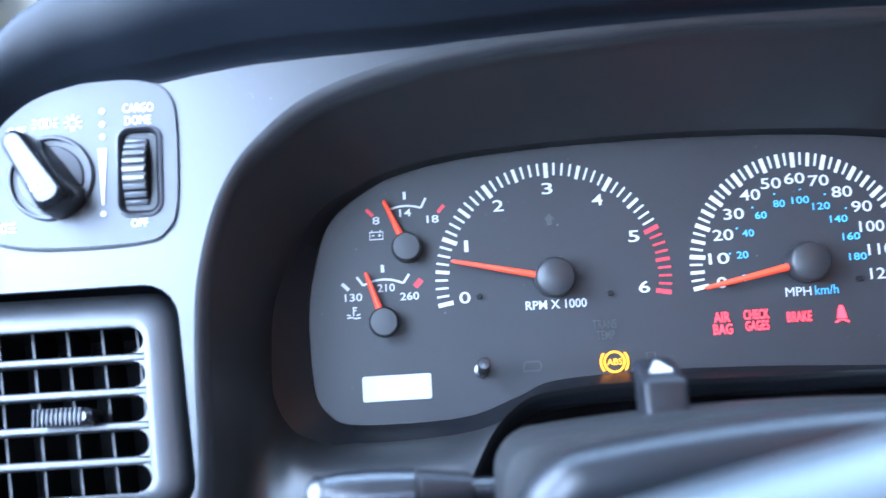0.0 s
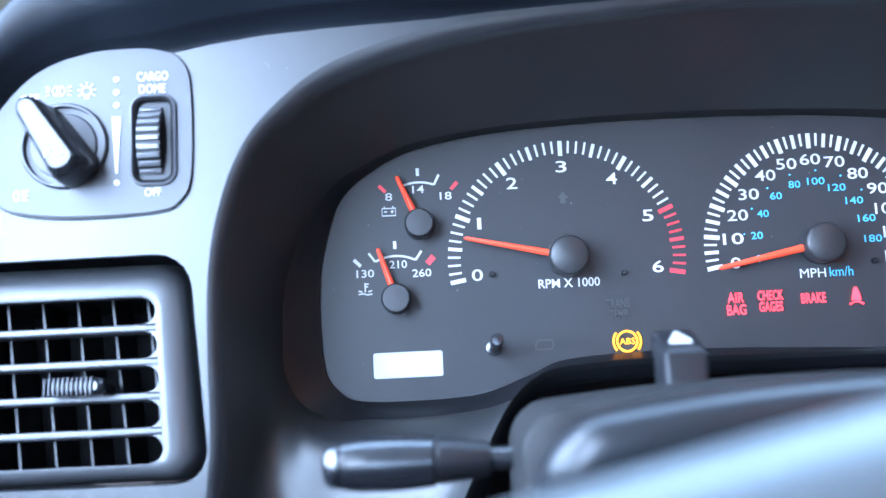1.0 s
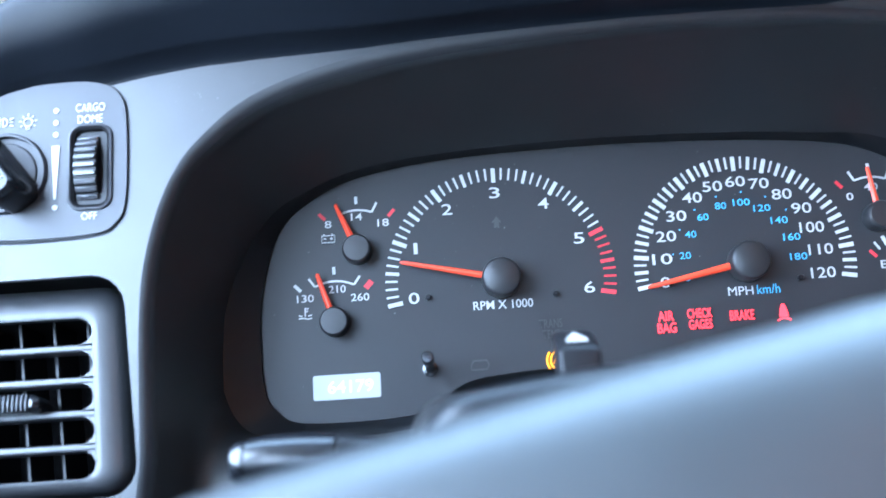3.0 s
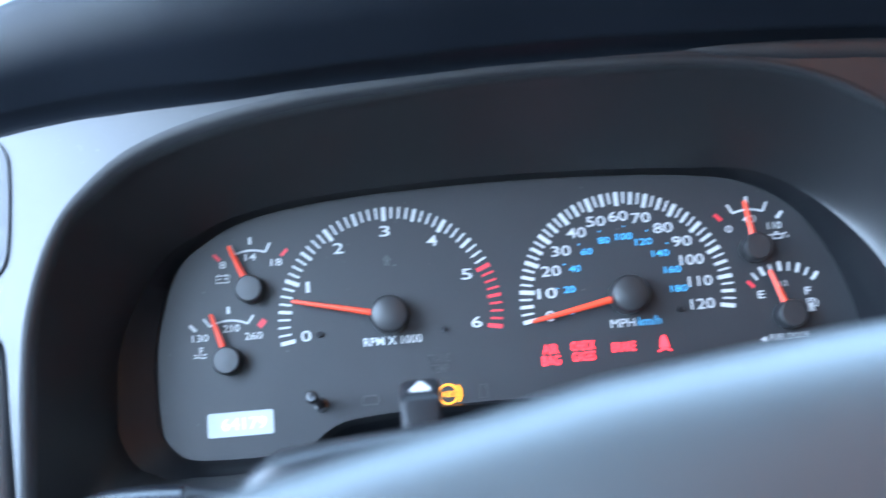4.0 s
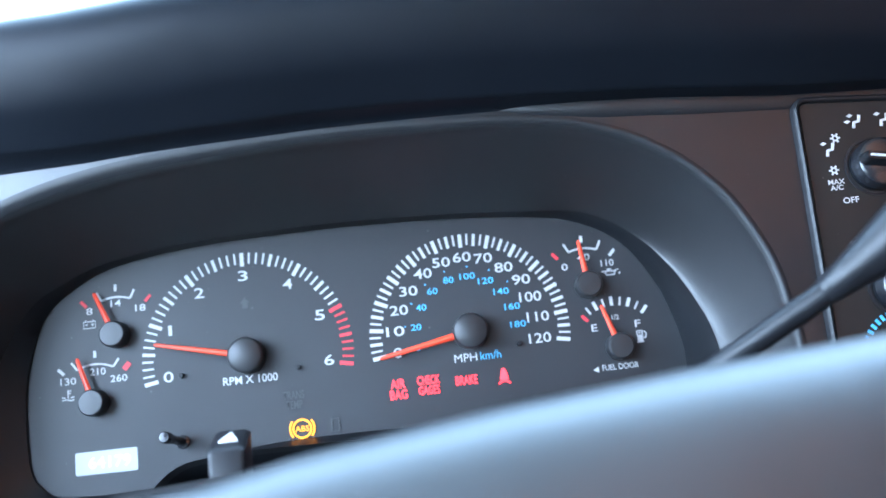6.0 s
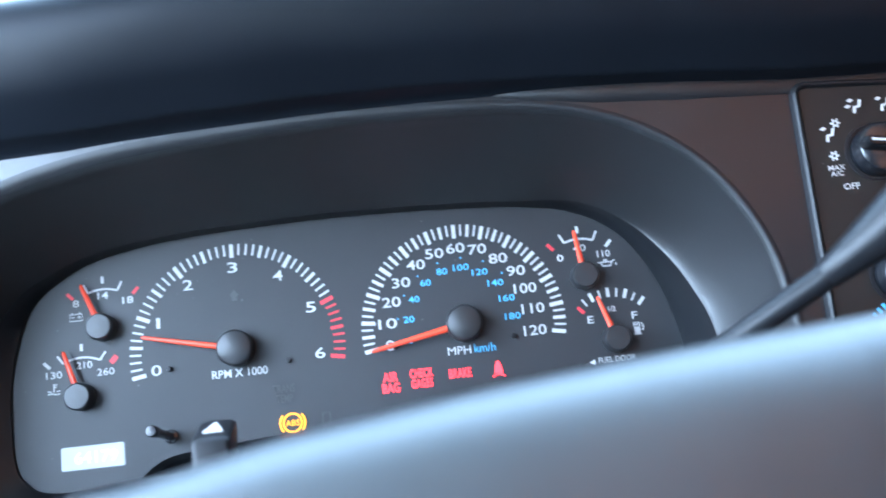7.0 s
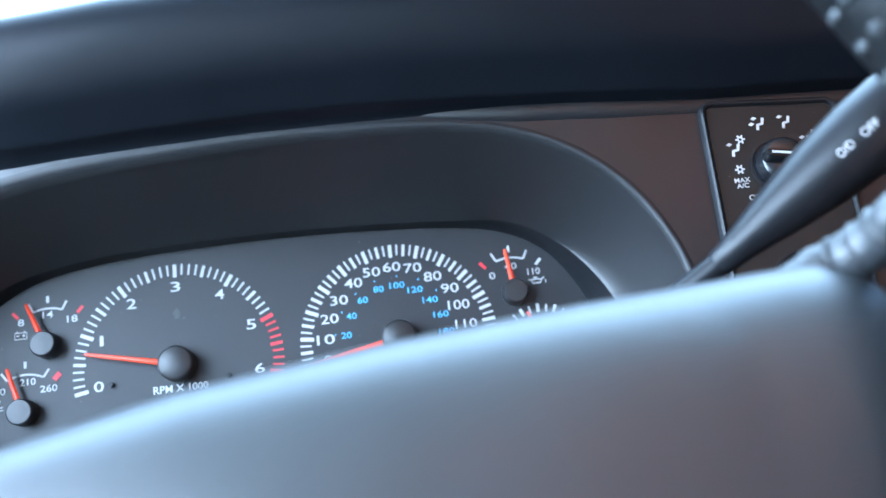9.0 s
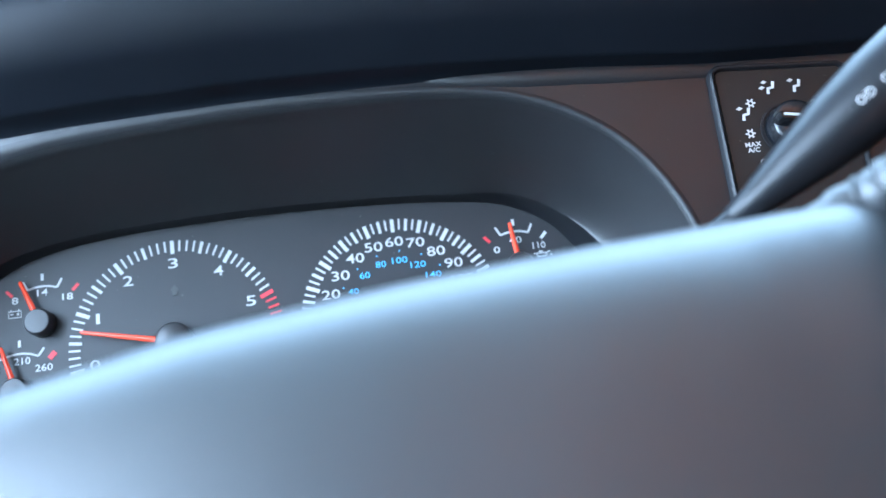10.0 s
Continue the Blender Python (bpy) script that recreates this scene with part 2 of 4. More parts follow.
CREASE = table([(-0.40, -0.14), (-0.28, -0.06), (-0.25, 0.0), (-0.237, 0.037), (-0.227, 0.058), (-0.215, 0.0725), (-0.202, 0.0815), (-0.181, 0.0872), (-0.159, 0.0886),
                (-0.138, 0.092), (-0.117, 0.0944), (-0.095, 0.0952), (-0.07, 0.0951), (-0.052, 0.0951), (-0.03, 0.0961), (0, 0.0976), (0.05, 0.0989), (0.1, 0.0984), (0.15, 0.0958), (0.2, 0.0926), (0.256, 0.0875), (0.4, 0.081), (1.2, 0.08)])
SWELL = table([(-0.4, 0.25), (-0.25, 0.3), (-0.19, 0.56), (-0.076, 0.99), (0.0, 1.04), (1.2, 1.04)])
# outline of the gauge face and, point by point, of the lip of the recess round it
FACE = [(-0.108, -0.035), (-0.109, -0.005), (-0.106, 0.015), (-0.099, 0.035), (-0.086, 0.047), (-0.064, 0.0572), (-0.023, 0.0635), (0.04, 0.0658),
        (0.1, 0.0648), (0.145, 0.0615), (0.172, 0.056), (0.193, 0.043), (0.207, 0.022), (0.215, -0.002), (0.217, -0.02), (0.213, -0.036), (0.196, -0.043),
        (0.15, -0.040), (0.06, -0.036), (0.0, -0.0375), (-0.02, -0.044), (-0.045, -0.0515), (-0.09, -0.052), (-0.103, -0.046)]
LIP = [(-0.139, -0.06), (-0.1395, -0.015), (-0.137, 0.012), (-0.129, 0.038), (-0.116, 0.0565), (-0.09, 0.0745), (-0.04, 0.0868), (0.04, 0.0922),
       (0.1, 0.0915), (0.147, 0.0875), (0.178, 0.0795), (0.203, 0.0655), (0.222, 0.0465), (0.235, 0.023), (0.241, 0), (0.243, -0.035), (0.225, -0.075),
       (0.165, -0.0475), (0.06, -0.045), (0.0, -0.0455), (-0.025, -0.053), (-0.0445, -0.086), (-0.092, -0.176), (-0.138, -0.112)]
FACE_LOOP, LIP_LOOP = spline(FACE, 6), spline(LIP, 6)
COLUMN_HOLE = [(-0.062, -0.28), (-0.053, -0.11), (-0.045, -0.085), (-0.037, -0.067), (-0.024, -0.051), (0.01, -0.044), (0.12, -0.044), (0.15, -0.052), (0.168, -0.07), (0.172, -0.28)]
VENT_HOLE = [Vector((p.x - 0.1968 - 0.08 * p.y, p.y - 0.0352)) for p in rounded(0.1035, 0.0835, 0.0125)]


def build_dashboard():
    d = thing("dashboard", "grained dark grey moulded truck dashboard with padded brow", "dashboard", kind="structure")
    # front panel, one sheet with real openings
    from mathutils.geometry import delaunay_2d_cdt
    hole = offset(LIP_LOOP, 0.0026)
    xs = np.concatenate([np.linspace(-0.4, -0.26, 8), np.linspace(-0.25, 0.3, 90), np.linspace(0.34, 1.2, 12)])
    outer = [Vector((x, CREASE(x))) for x in xs] + [Vector((1.2, -0.3)), Vector((-0.4, -0.3))]
    loops = [outer, hole, [Vector(p) for p in COLUMN_HOLE], VENT_HOLE]
    pts, edges = [], []
    for lp in loops:
        n0 = len(pts)
        pts += lp
        edges += [(n0 + i, n0 + (i + 1) % len(lp)) for i in range(len(lp))]
    for x in np.arange(-0.38, 0.6, 0.02):
        pts += [Vector((x, z)) for z in np.arange(-0.28, 0.09, 0.02) if z < CREASE(x) - 0.006]
    v2, _, faces, *_ = delaunay_2d_cdt(pts, edges, [], 0, 1e-6)
    bm = bmesh.new()
    vs = [bm.verts.new((p.x, y_dash(p.x), p.y)) for p in v2]
    bm.verts.ensure_lookup_table()
    for f in faces:
        c = sum((v2[i] for i in f), Vector((0, 0))) / len(f)
        if inside(c, outer) and not any(inside(c, lp) for lp in loops[1:]):
            bm.faces.new([vs[i] for i in f])
    bmesh.ops.delete(bm, geom=[v for v in bm.verts if not v.link_faces], context="VERTS")
    for f in bm.faces:
        f.normal_update()
        if f.normal.y > 0:
            f.normal_flip()
    ext = bmesh.ops.extrude_face_region(bm, geom=bm.faces[:])
    bmesh.ops.translate(bm, verts=[g for g in ext["geom"] if isinstance(g, bmesh.types.BMVert)], vec=(0, 0.004, 0))
    part("front_panel", bm, DASH_GREY, d, "grey grained front panel catching daylight")
    # recess: rolled lip, side walls, bevelled ring at the gauge face
    bm = bmesh.new()
    sections = []
    round_of = table([(-0.15, 0.0055), (-0.125, 0.006), (-0.11, 0.008), (-0.06, 0.0085), (-0.01, 0.0075), (0.1, 0.0065), (0.16, 0.005), (0.3, 0.004)])
    bead = table([(-0.15, 0.0), (-0.02, 0.0), (0.08, 0.0005), (0.3, 0.0009)])
    lip_at = lambda g: [p + (q - p) * (g(p.x) / 0.001) for p, q in zip(LIP_LOOP, offset(LIP_LOOP, 0.001))]
    # beside the column the edge rolls over into the gap
    over = [min(1.0, max(0.0, (i - 100) / 8)) * min(1.0, max(0.0, (136 - i) / 6)) for i in range(len(LIP_LOOP))]
    sections.append([(p.x, y_dash(p.x) + 0.003 + 0.022 * w, p.y) for p, w in zip(lip_at(lambda x: 0.0027), over)])
    for angle in range(0, 91, 15):
        sa, ca = math.sin(radians(angle)), math.cos(radians(angle))
        sections.append([(p.x, y_dash(p.x) + round_of(p.x) * (1 - ca) * (1 - w) + (round_of(p.x) + 0.012 * (1 - sa)) * w - bead(p.x) * math.sin(radians(2 * angle)) * (1 - w), p.y)
                         for p, w in zip(lip_at(lambda x: 0.0026 - round_of(x) * sa), over)])
    part("bezel_lip", loft(bm, sections[:5]), LIP_GREY, d, "rolled edge of the gauge recess")
    lip_inside = sections[4:-1]
    bm = bmesh.new()
    ring_width = [0.017, 0.015, 0.011, 0.006, 0.003, 0.0015, 0.0012, 0.0012, 0.0012, 0.0015, 0.004, 0.004, 0.0045, 0.005, 0.005, 0.005, 0.007, 0.006, 0.006, 0.006, 0.007, 0.007, 0.008, 0.014]
    widths = [float(np.interp(i / 6, range(25), ring_width + ring_width[:1])) for i in range(len(FACE_LOOP))]
    inner = [p + (q - p) * g / 0.01 for p, q, g in zip(FACE_LOOP, offset(FACE_LOOP, 0.01), widths)]
    stand = [0.011] * 10 + [0.011, 0.015, 0.026, 0.038, 0.045, 0.044, 0.028] + [0.011] * 8
    ring_y = [-float(np.interp(i / 6, range(25), stand)) for i in range(len(FACE_LOOP))]
    rim = lip_at(lambda x: 0.0026 - round_of(x))
    rim_y = [y_dash(p.x) + round_of(p.x) - 0.0002 for p in LIP_LOOP]
    sections = lip_inside + [[(p.x, y, p.y) for p, y in zip(rim, rim_y)]]
    # side by side: straight tapering walls; under the gauges a short upright step and then a sloping shelf
    count = len(rim)
    under = [min(1, max(0, (i - 84) / 26)) * min(1, max(0, (144 - i) / 8)) for i in range(count)]
    under = [k * k * (3 - 2 * k) for k in under]
    for k in (0.06, 0.14, 0.24, 0.35, 0.46, 0.56, 0.64, 0.71, 0.77, 0.82, 0.86, 0.9, 0.93, 0.955, 0.975, 0.99, 1.0):
        s = []
        for a, b, u, ya, yb in zip(rim, inner, under, rim_y, ring_y):
            q = a.lerp(b, k)
            span = (b - a).length
            run = min(1.0, (1 - k) * span / min(0.013, span))
            bowl = 1 - (1 - k) ** (1 + 0.8 * min(1.0, (-0.011 - yb) / 0.016))
            shelf = 0.3 * k + 0.7 * (1 - math.sqrt(max(0.0, 1 - (1 - run) ** 2)))
            shelf += (1 - shelf) * 0.36 * min(1.0, max(0.0, (-0.04 - q.x) / 0.085)) * min(1.0, k / 0.4)
            depth = bowl + (shelf - bowl) * u
            s.append((q.x, ya * (1 - depth) + yb * depth, q.y))
        sections.append(s)
    part("recess_wall", loft(bm, sections), RECESS_GREY, d, "satin dark walls and rolled shelf of the gauge recess")
    bm = bmesh.new()
    edge = offset(FACE_LOOP, 0.001)
    part("bevel_ring", loft(bm, [[(p.x, y, p.y) for p, y in zip(inner, ring_y)], [(p.x, y + 0.001, p.y) for p, y in zip([a.lerp(b, 0.12) for a, b in zip(inner, edge)], ring_y)],
                                 [(p.x, -0.002, p.y) for p in edge], [(p.x, 0.004, p.y) for p in edge]]), LIP_GREY, d, "bevelled mask round the gauge face")
    # padded brow and top of the dashboard
    profile = spline([(0.001, -0.024), (-0.0004, -0.016), (-0.0035, -0.0085), (-0.0085, -0.0015), (-0.016, 0.005), (-0.0265, 0.0145), (-0.034, 0.031), (-0.0345, 0.044), (-0.028, 0.0525), (-0.012, 0.0565), (0.03, 0.062), (0.2, 0.089), (0.62, 0.125)], 5, False)
    fold = table([(-0.4, 0.3), (-0.165, 0.3), (-0.1, 0.3), (-0.06, 0.24), (-0.03, 0.2), (0.0, 0.22), (0.1, 0.2), (0.14, 0.14), (0.17, 0.12), (0.2, 0.12), (0.3, 0.12), (1.2, 0.12)])
    bm = bmesh.new()
    sections = []
    for x in np.concatenate([np.linspace(-0.4, -0.26, 8), np.linspace(-0.25, 0.3, 90), np.linspace(0.34, 1.2, 12)]):
        s, y0, z0 = SWELL(x), y_dash(x), CREASE(x)
        sections.append([(x, y0 - 0.0005 + q.x * (s if q.x < 0.05 else 1), z0 + q.y * (s if q.y > 0 else fold(x))) for q in profile])
    part("top_pad", loft(bm, sections, False), BROW_GREY, d, "dark padded vinyl brow over the gauges")
    # soft roll between brow and panel towards the heater controls
    size = table([(0.12, 0.0006), (0.145, 0.0042), (0.175, 0.0064), (0.21, 0.0066), (0.252, 0.0055), (1.2, 0.005)])
    loops = []
    for x in np.concatenate([np.linspace(0.12, 0.3, 37), np.linspace(0.34, 1.2, 9)]):
        g, zc = size(x), CREASE(x) - 0.2 * size(x) - 0.0012
        loops.append([(x, y_dash(x) + 0.0006 - 0.46 * g * math.sin(radians(a)) ** 1.5, zc + g * math.cos(radians(a))) for a in range(0, 181, 9)])
    part("panel_roll", loft(bmesh.new(), loops, False), DASH_GREY, d, "soft roll under the brow")
    return d


def build_face(cluster):
    bm = bmesh.new()
    f = [bm.verts.new((p.x, 0, p.y)) for p in offset(FACE_LOOP, 0.003)]
    b = [bm.verts.new((p.x, 0.006, p.y)) for p in offset(FACE_LOOP, 0.003)]
    bm.faces.new(f), bm.faces.new(b[::-1])
    for i in range(len(f)):
        bm.faces.new((f[i], f[(i + 1) % len(f)], b[(i + 1) % len(f)], b[i]))
    bmesh.ops.recalc_face_normals(bm, faces=bm.faces)
    bmesh.ops.triangulate(bm, faces=[x for x in bm.faces if len(x.verts) > 4])
    part("gauge_face", bm, FACE_BLACK, cluster, "matt black printed gauge face", False)


def tick_mesh(name, length, width):
    bm = bmesh.new()
    prism(bm, [(-width / 2, 0), (width / 2, 0), (width / 2, length), (-width / 2, length)], 0)
    me = bpy.data.meshes.new(name)
    bm.to_mesh(me)
    bm.free()
    return me


def tick(me, cx, cz, r, degrees, material, parent):
    """A tick mark; degrees clockwise from straight up, r to its inner end."""
    ob = part_mesh("tick_mark", me, material, parent, "", False)
    a = radians(degrees)
    ob.matrix_basis = Matrix.Translation((cx + r * math.sin(a), -0.0002, cz + r * math.cos(a))) @ pose(0, 0, 0, 0, degrees, 0)
    return ob


def needle(name, cx, cz, degrees, length, width, hub_r, hub_h, parent, tail=0.0):
    bm = bmesh.new()
    y = -0.0052
    w0, w1 = width / 2, width * 0.27
    loops = [[(-w0, y, 0), (-w0 * 0.3, y - 0.0011, 0), (w0 * 0.3, y - 0.0011, 0), (w0, y, 0)],
             [(-w1, y, length * 0.97), (-w1 * 0.3, y - 0.0007, length * 0.97), (w1 * 0.3, y - 0.0007, length * 0.97), (w1, y, length * 0.97)],
             [(-w1 * 0.4, y, length), (-w1 * 0.2, y - 0.0003, length), (w1 * 0.2, y - 0.0003, length), (w1 * 0.4, y, length)]]
    ob = part(name, loft(bm, loops, True, True, True), NEEDLE, parent, "orange-red gauge needle")
    ob.matrix_basis = Matrix.Translation((cx, 0, cz)) @ pose(0, 0, 0, 0, degrees, 0)
    hub = part("needle_hub", turned([(hub_r * 0.96, 0), (hub_r, -0.001), (hub_r, -hub_h + 0.0016), (hub_r * 0.95, -hub_h + 0.0006), (hub_r * 0.86, -hub_h), (0.0004, -hub_h - 0.0002)], 36),
               HUB_GREY, ob, "round black needle cap")
    return ob


def small_arc(cx, cz, spread, parent, r0=0.0195, horn=0.005, mid=0.0225):
    bm = strokes([ring(cx, cz, r0, 14, 90 + spread, 90 - spread)], 0.0009, -0.0002)
    for s in (-1, 1):
        a = radians(s * (spread + 0.5))
        strokes([[(cx + r0 * math.sin(a), cz + r0 * math.cos(a)), (cx + (r0 + horn) * math.sin(a * 1.06), cz + (r0 + horn) * math.cos(a * 1.06))]], 0.001, -0.0002, 0.0003, bm)
    part("scale_arc", bm, WHITE, parent, "white printed scale arc", False)
    tick(tick_mesh("centre", 0.0034, 0.0014), cx, cz, mid, 0, WHITE, parent)


def build_cluster():
    c = thing("instrument_cluster", "black gauge cluster with white scales, orange needles and lit warnings", "gauge cluster")
    build_face(c)
    major, half, minor = tick_mesh("major", 0.0068, 0.0019), tick_mesh("half", 0.0062, 0.0015), tick_mesh("minor", 0.0056, 0.0009)
    red_major, red_half, red_minor = major.copy(), half.copy(), minor.copy()
    # tachometer, 0 to 6
    cx, cz, R = 0.0, 0.0061, 0.0527
    for k in range(49):
        red = k >= 40
        if k % 8 == 0:
            me, ln = (red_major if red else major), 0.0068
        elif k % 4 == 0:
            me, ln = (red_half if red else half), 0.0062
        else:
            me, ln = (red_minor if red else minor), 0.0056
        tick(me, cx, cz, R - ln, -100 + k * 200 / 48, RED if red else WHITE, c)
    for n, x, z in ((0, -0.04, 0.0), (1, -0.038, 0.023), (2, -0.0225, 0.0405), (3, 0, 0.047), (4, 0.0222, 0.0405), (5, 0.0372, 0.023), (6, 0.04, 0.0)):
        print_on("numeral", str(n), x, -0.0002, z, 0.0052, 0.0049 if n != 1 else 0.0018, WHITE, c, 0.006)
    print_on("legend", "RPM X 1000", 0.0003, -0.0002, -0.0053, 0.004, 0.0272, WHITE, c, 0.012)
    needle("tachometer_needle", cx, cz, -100 + 0.68 * 33.33, 0.0465, 0.0032, 0.0088, 0.011, c)
    # speedometer, 0 to 120
    cx, cz, R = 0.1116, 0.0063, 0.0505
    for k in range(49):
        me, ln = (major, 0.0068) if k % 4 == 0 else (half, 0.0062) if k % 2 == 0 else (minor, 0.0056)
        tick(me, cx, cz, R - ln, -100 + k * 200 / 48, WHITE, c)
    for k in range(13):
        a = radians(-100 + k * 200 / 12)
        body = str(10 * k)
        r = 0.0376 if len(body) < 3 else 0.0352
        print_on("numeral", body, cx + r * math.sin(a), -0.0002, cz + (0.0386 if 4 <= k <= 7 else 0.0374) * math.cos(a), 0.005, (0.0046, 0.0092, 0.0112)[len(body) - 1], WHITE, c, 0.006)
    for v in range(0, 200, 20):
        a = radians(-100 + v / 1.609 * 200 / 120)
        r = 0.0272 - 0.0026 * max(0, math.sin(a))
        body = str(v)
        print_on("metric_numeral", body, cx + r * math.sin(a), -0.0002, cz + (r + 0.0016) * math.cos(a), 0.0032, 0.0026 * len(body), BLUE, c, 0.004)
        part("metric_dot", prism(bmesh.new(), ring(cx + (0.0328 - 0.003 * max(0, math.sin(a))) * math.sin(a), cz + 0.0335 * math.cos(a), 0.0004, 8)[:-1], -0.0002), BLUE, c, "", False)
    print_on("legend", "MPH", 0.1080, -0.0002, -0.0062, 0.004, 0.0114, WHITE, c, 0.0)
    print_on("metric_legend", "km/h", 0.1206, -0.0002, -0.006, 0.0042, 0.0104, BLUE, c, 0.0)
    needle("speedometer_needle", cx, cz, -101, 0.0472, 0.0036, 0.0088, 0.011, c)
    # four small gauges
    dash_mark = tick_mesh("end_mark", 0.0042, 0.0015)
    fat = tick_mesh("fat_mark", 0.0042, 0.0026)
    red_mark, red_fat = dash_mark.copy(), fat.copy()
    bx, bz = -0.0645, 0.0235
    small_arc(bx, bz, 21, c)
    tick(red_mark, bx, bz, 0.0215, -43, RED, c), tick(red_mark, bx, bz, 0.0215, 43, RED, c)
    print_on("numeral", "8", bx - 0.0133, -0.0002, bz + 0.0135, 0.0035, 0.0032, WHITE, c, 0.008)
    print_on("numeral", "14", bx, -0.0002, bz + 0.0163, 0.0035, 0.0053, WHITE, c, 0.008)
    print_on("numeral", "18", bx + 0.0122, -0.0002, bz + 0.0128, 0.0035, 0.0053, WHITE, c, 0.008)
    x, z = bx - 0.0135, bz + 0.0068
    bm = strokes([[(x - 0.003, z - 0.0018), (x + 0.003, z - 0.0018), (x + 0.003, z + 0.0015), (x - 0.003, z + 0.0015), (x - 0.003, z - 0.0018)],
                  [(x - 0.0019, z + 0.0015), (x - 0.0019, z + 0.0024)], [(x + 0.0019, z + 0.0015), (x + 0.0019, z + 0.0024)],
                  [(x - 0.0022, z), (x - 0.0008, z)], [(x + 0.0008, z), (x + 0.0022, z)], [(x + 0.0015, z - 0.0007), (x + 0.0015, z + 0.0007)]], 0.0005, -0.0002)
    part("battery_symbol", bm, WHITE, c, "", False)
    needle("battery_needle", bx, bz, -23, 0.0236, 0.0034, 0.0066, 0.0095, c)
    tx, tz = -0.076, -0.009
    small_arc(tx, tz, 27, c, 0.0193, 0.0048)
    tick(dash_mark.copy(), tx, tz, 0.0218, -45, WHITE, c), tick(red_fat, tx, tz, 0.0208, 43, RED, c)
    print_on("numeral", "130", tx - 0.0135, -0.0002, tz + 0.012, 0.0035, 0.0078, WHITE, c, 0.008)
    print_on("numeral", "210", tx + 0.0012, -0.0002, tz + 0.0155, 0.0035, 0.0078, WHITE, c, 0.008)
    print_on("numeral", "260", tx + 0.0115, -0.0002, tz + 0.0112, 0.0035, 0.0084, WHITE, c, 0.008)
    x, z = tx - 0.0138, tz + 0.005
    bm = strokes([[(x, z + 0.0028), (x, z - 0.0012)], [(x, z + 0.0024), (x + 0.0016, z + 0.0024)], [(x, z + 0.0012), (x + 0.0013, z + 0.0012)],
                  [(x - 0.003, z - 0.0006), (x - 0.0013, z - 0.001)], [(x + 0.0013, z - 0.001), (x + 0.003, z - 0.0006)],
                  [(x - 0.003, z - 0.0021), (x - 0.001, z - 0.0018), (x + 0.001, z - 0.0024), (x + 0.003, z - 0.0021)]], 0.0006, -0.0002)
    part("coolant_symbol", bm, WHITE, c, "", False)
    needle("temperature_needle", tx, tz, -18, 0.0236, 0.0034, 0.0066, 0.0095, c)
    ox, oz = 0.1735, 0.0235
    small_arc(ox, oz, 21, c)
    tick(red_mark, ox, oz, 0.02, -41, RED, c), tick(dash_mark, ox, oz, 0.0195, 43, WHITE, c)
    print_on("numeral", "0", ox - 0.0102, -0.0002, oz + 0.0107, 0.0035, 0.0032, WHITE, c, 0.008)
    print_on("numeral", "40", ox, -0.0002, oz + 0.0148, 0.0035, 0.0064, WHITE, c, 0.008)
    print_on("numeral", "110", ox + 0.0117, -0.0002, oz + 0.0107, 0.0035, 0.0066, WHITE, c, 0.008)
    x, z = ox + 0.0125, oz + 0.0058
    bm = strokes([[(x - 0.0042, z + 0.0006), (x - 0.0026, z + 0.0004), (x - 0.002, z - 0.0014), (x + 0.002, z - 0.0014), (x + 0.003, z + 0.0008), (x + 0.0044, z + 0.0012)],
                  [(x - 0.0026, z + 0.0006), (x + 0.0012, z + 0.0006), (x + 0.003, z + 0.0002)], [(x - 0.0005, z + 0.0006), (x - 0.0005, z + 0.0016)], [(x - 0.0014, z + 0.0016), (x + 0.0006, z + 0.0016)],
                  [(x + 0.0048, z - 0.0002), (x + 0.0048, z - 0.0014)]], 0.0006, -0.0002)
    part("oil_symbol", bm, WHITE, c, "", False)
    needle("oil_pressure_needle", ox, oz, -6, 0.0232, 0.0034, 0.0066, 0.0095, c)
    fx, fz = 0.185, -0.009
    thin = tick_mesh("fuel_thin", 0.0042, 0.0009)
    thick = tick_mesh("fuel_thick", 0.0046, 0.0016)
    tick(red_mark, fx, fz, 0.0198, -43, RED, c)
    for k, me in enumerate((thin, thick, thin, thick, thin, thick, thin, thick)):
        tick(me, fx, fz, 0.0212, -33 + k * 10.6, WHITE, c)
    print_on("numeral", "E", fx - 0.0108, -0.0002, fz + 0.0108, 0.0036, 0.003, WHITE, c, 0.008)
    print_on("numeral", "1/2", fx + 0.0004, -0.0002, fz + 0.0152, 0.0026, 0.0036, WHITE, c, 0.01)
    print_on("numeral", "F", fx + 0.0112, -0.0002, fz + 0.0108, 0.0036, 0.0028, WHITE, c, 0.008)
    x, z = fx + 0.0122, fz + 0.0042
    bm = strokes([[(x - 0.0024, z - 0.0028), (x + 0.0012, z - 0.0028)], [(x - 0.0014, z + 0.0018), (x + 0.0002, z + 0.0018)],
                  [(x + 0.0012, z - 0.0006), (x + 0.0022, z - 0.001), (x + 0.0026, z + 0.0012), (x + 0.0016, z + 0.0026)]], 0.0006, -0.0002)
    prism(bm, [(x - 0.002, z - 0.0026), (x + 0.0008, z - 0.0026), (x + 0.0008, z + 0.0008), (x - 0.002, z + 0.0008)], -0.0002)
    strokes([[(x - 0.002, z + 0.0008), (x - 0.002, z + 0.0028), (x + 0.0008, z + 0.0028), (x + 0.0008, z + 0.0008)]], 0.0006, -0.0002, 0.0003, bm)
    part("fuel_pump_symbol", bm, WHITE, c, "", False)
    needle("fuel_needle", fx, fz, -17.5, 0.0225, 0.0034, 0.0066, 0.0095, c)
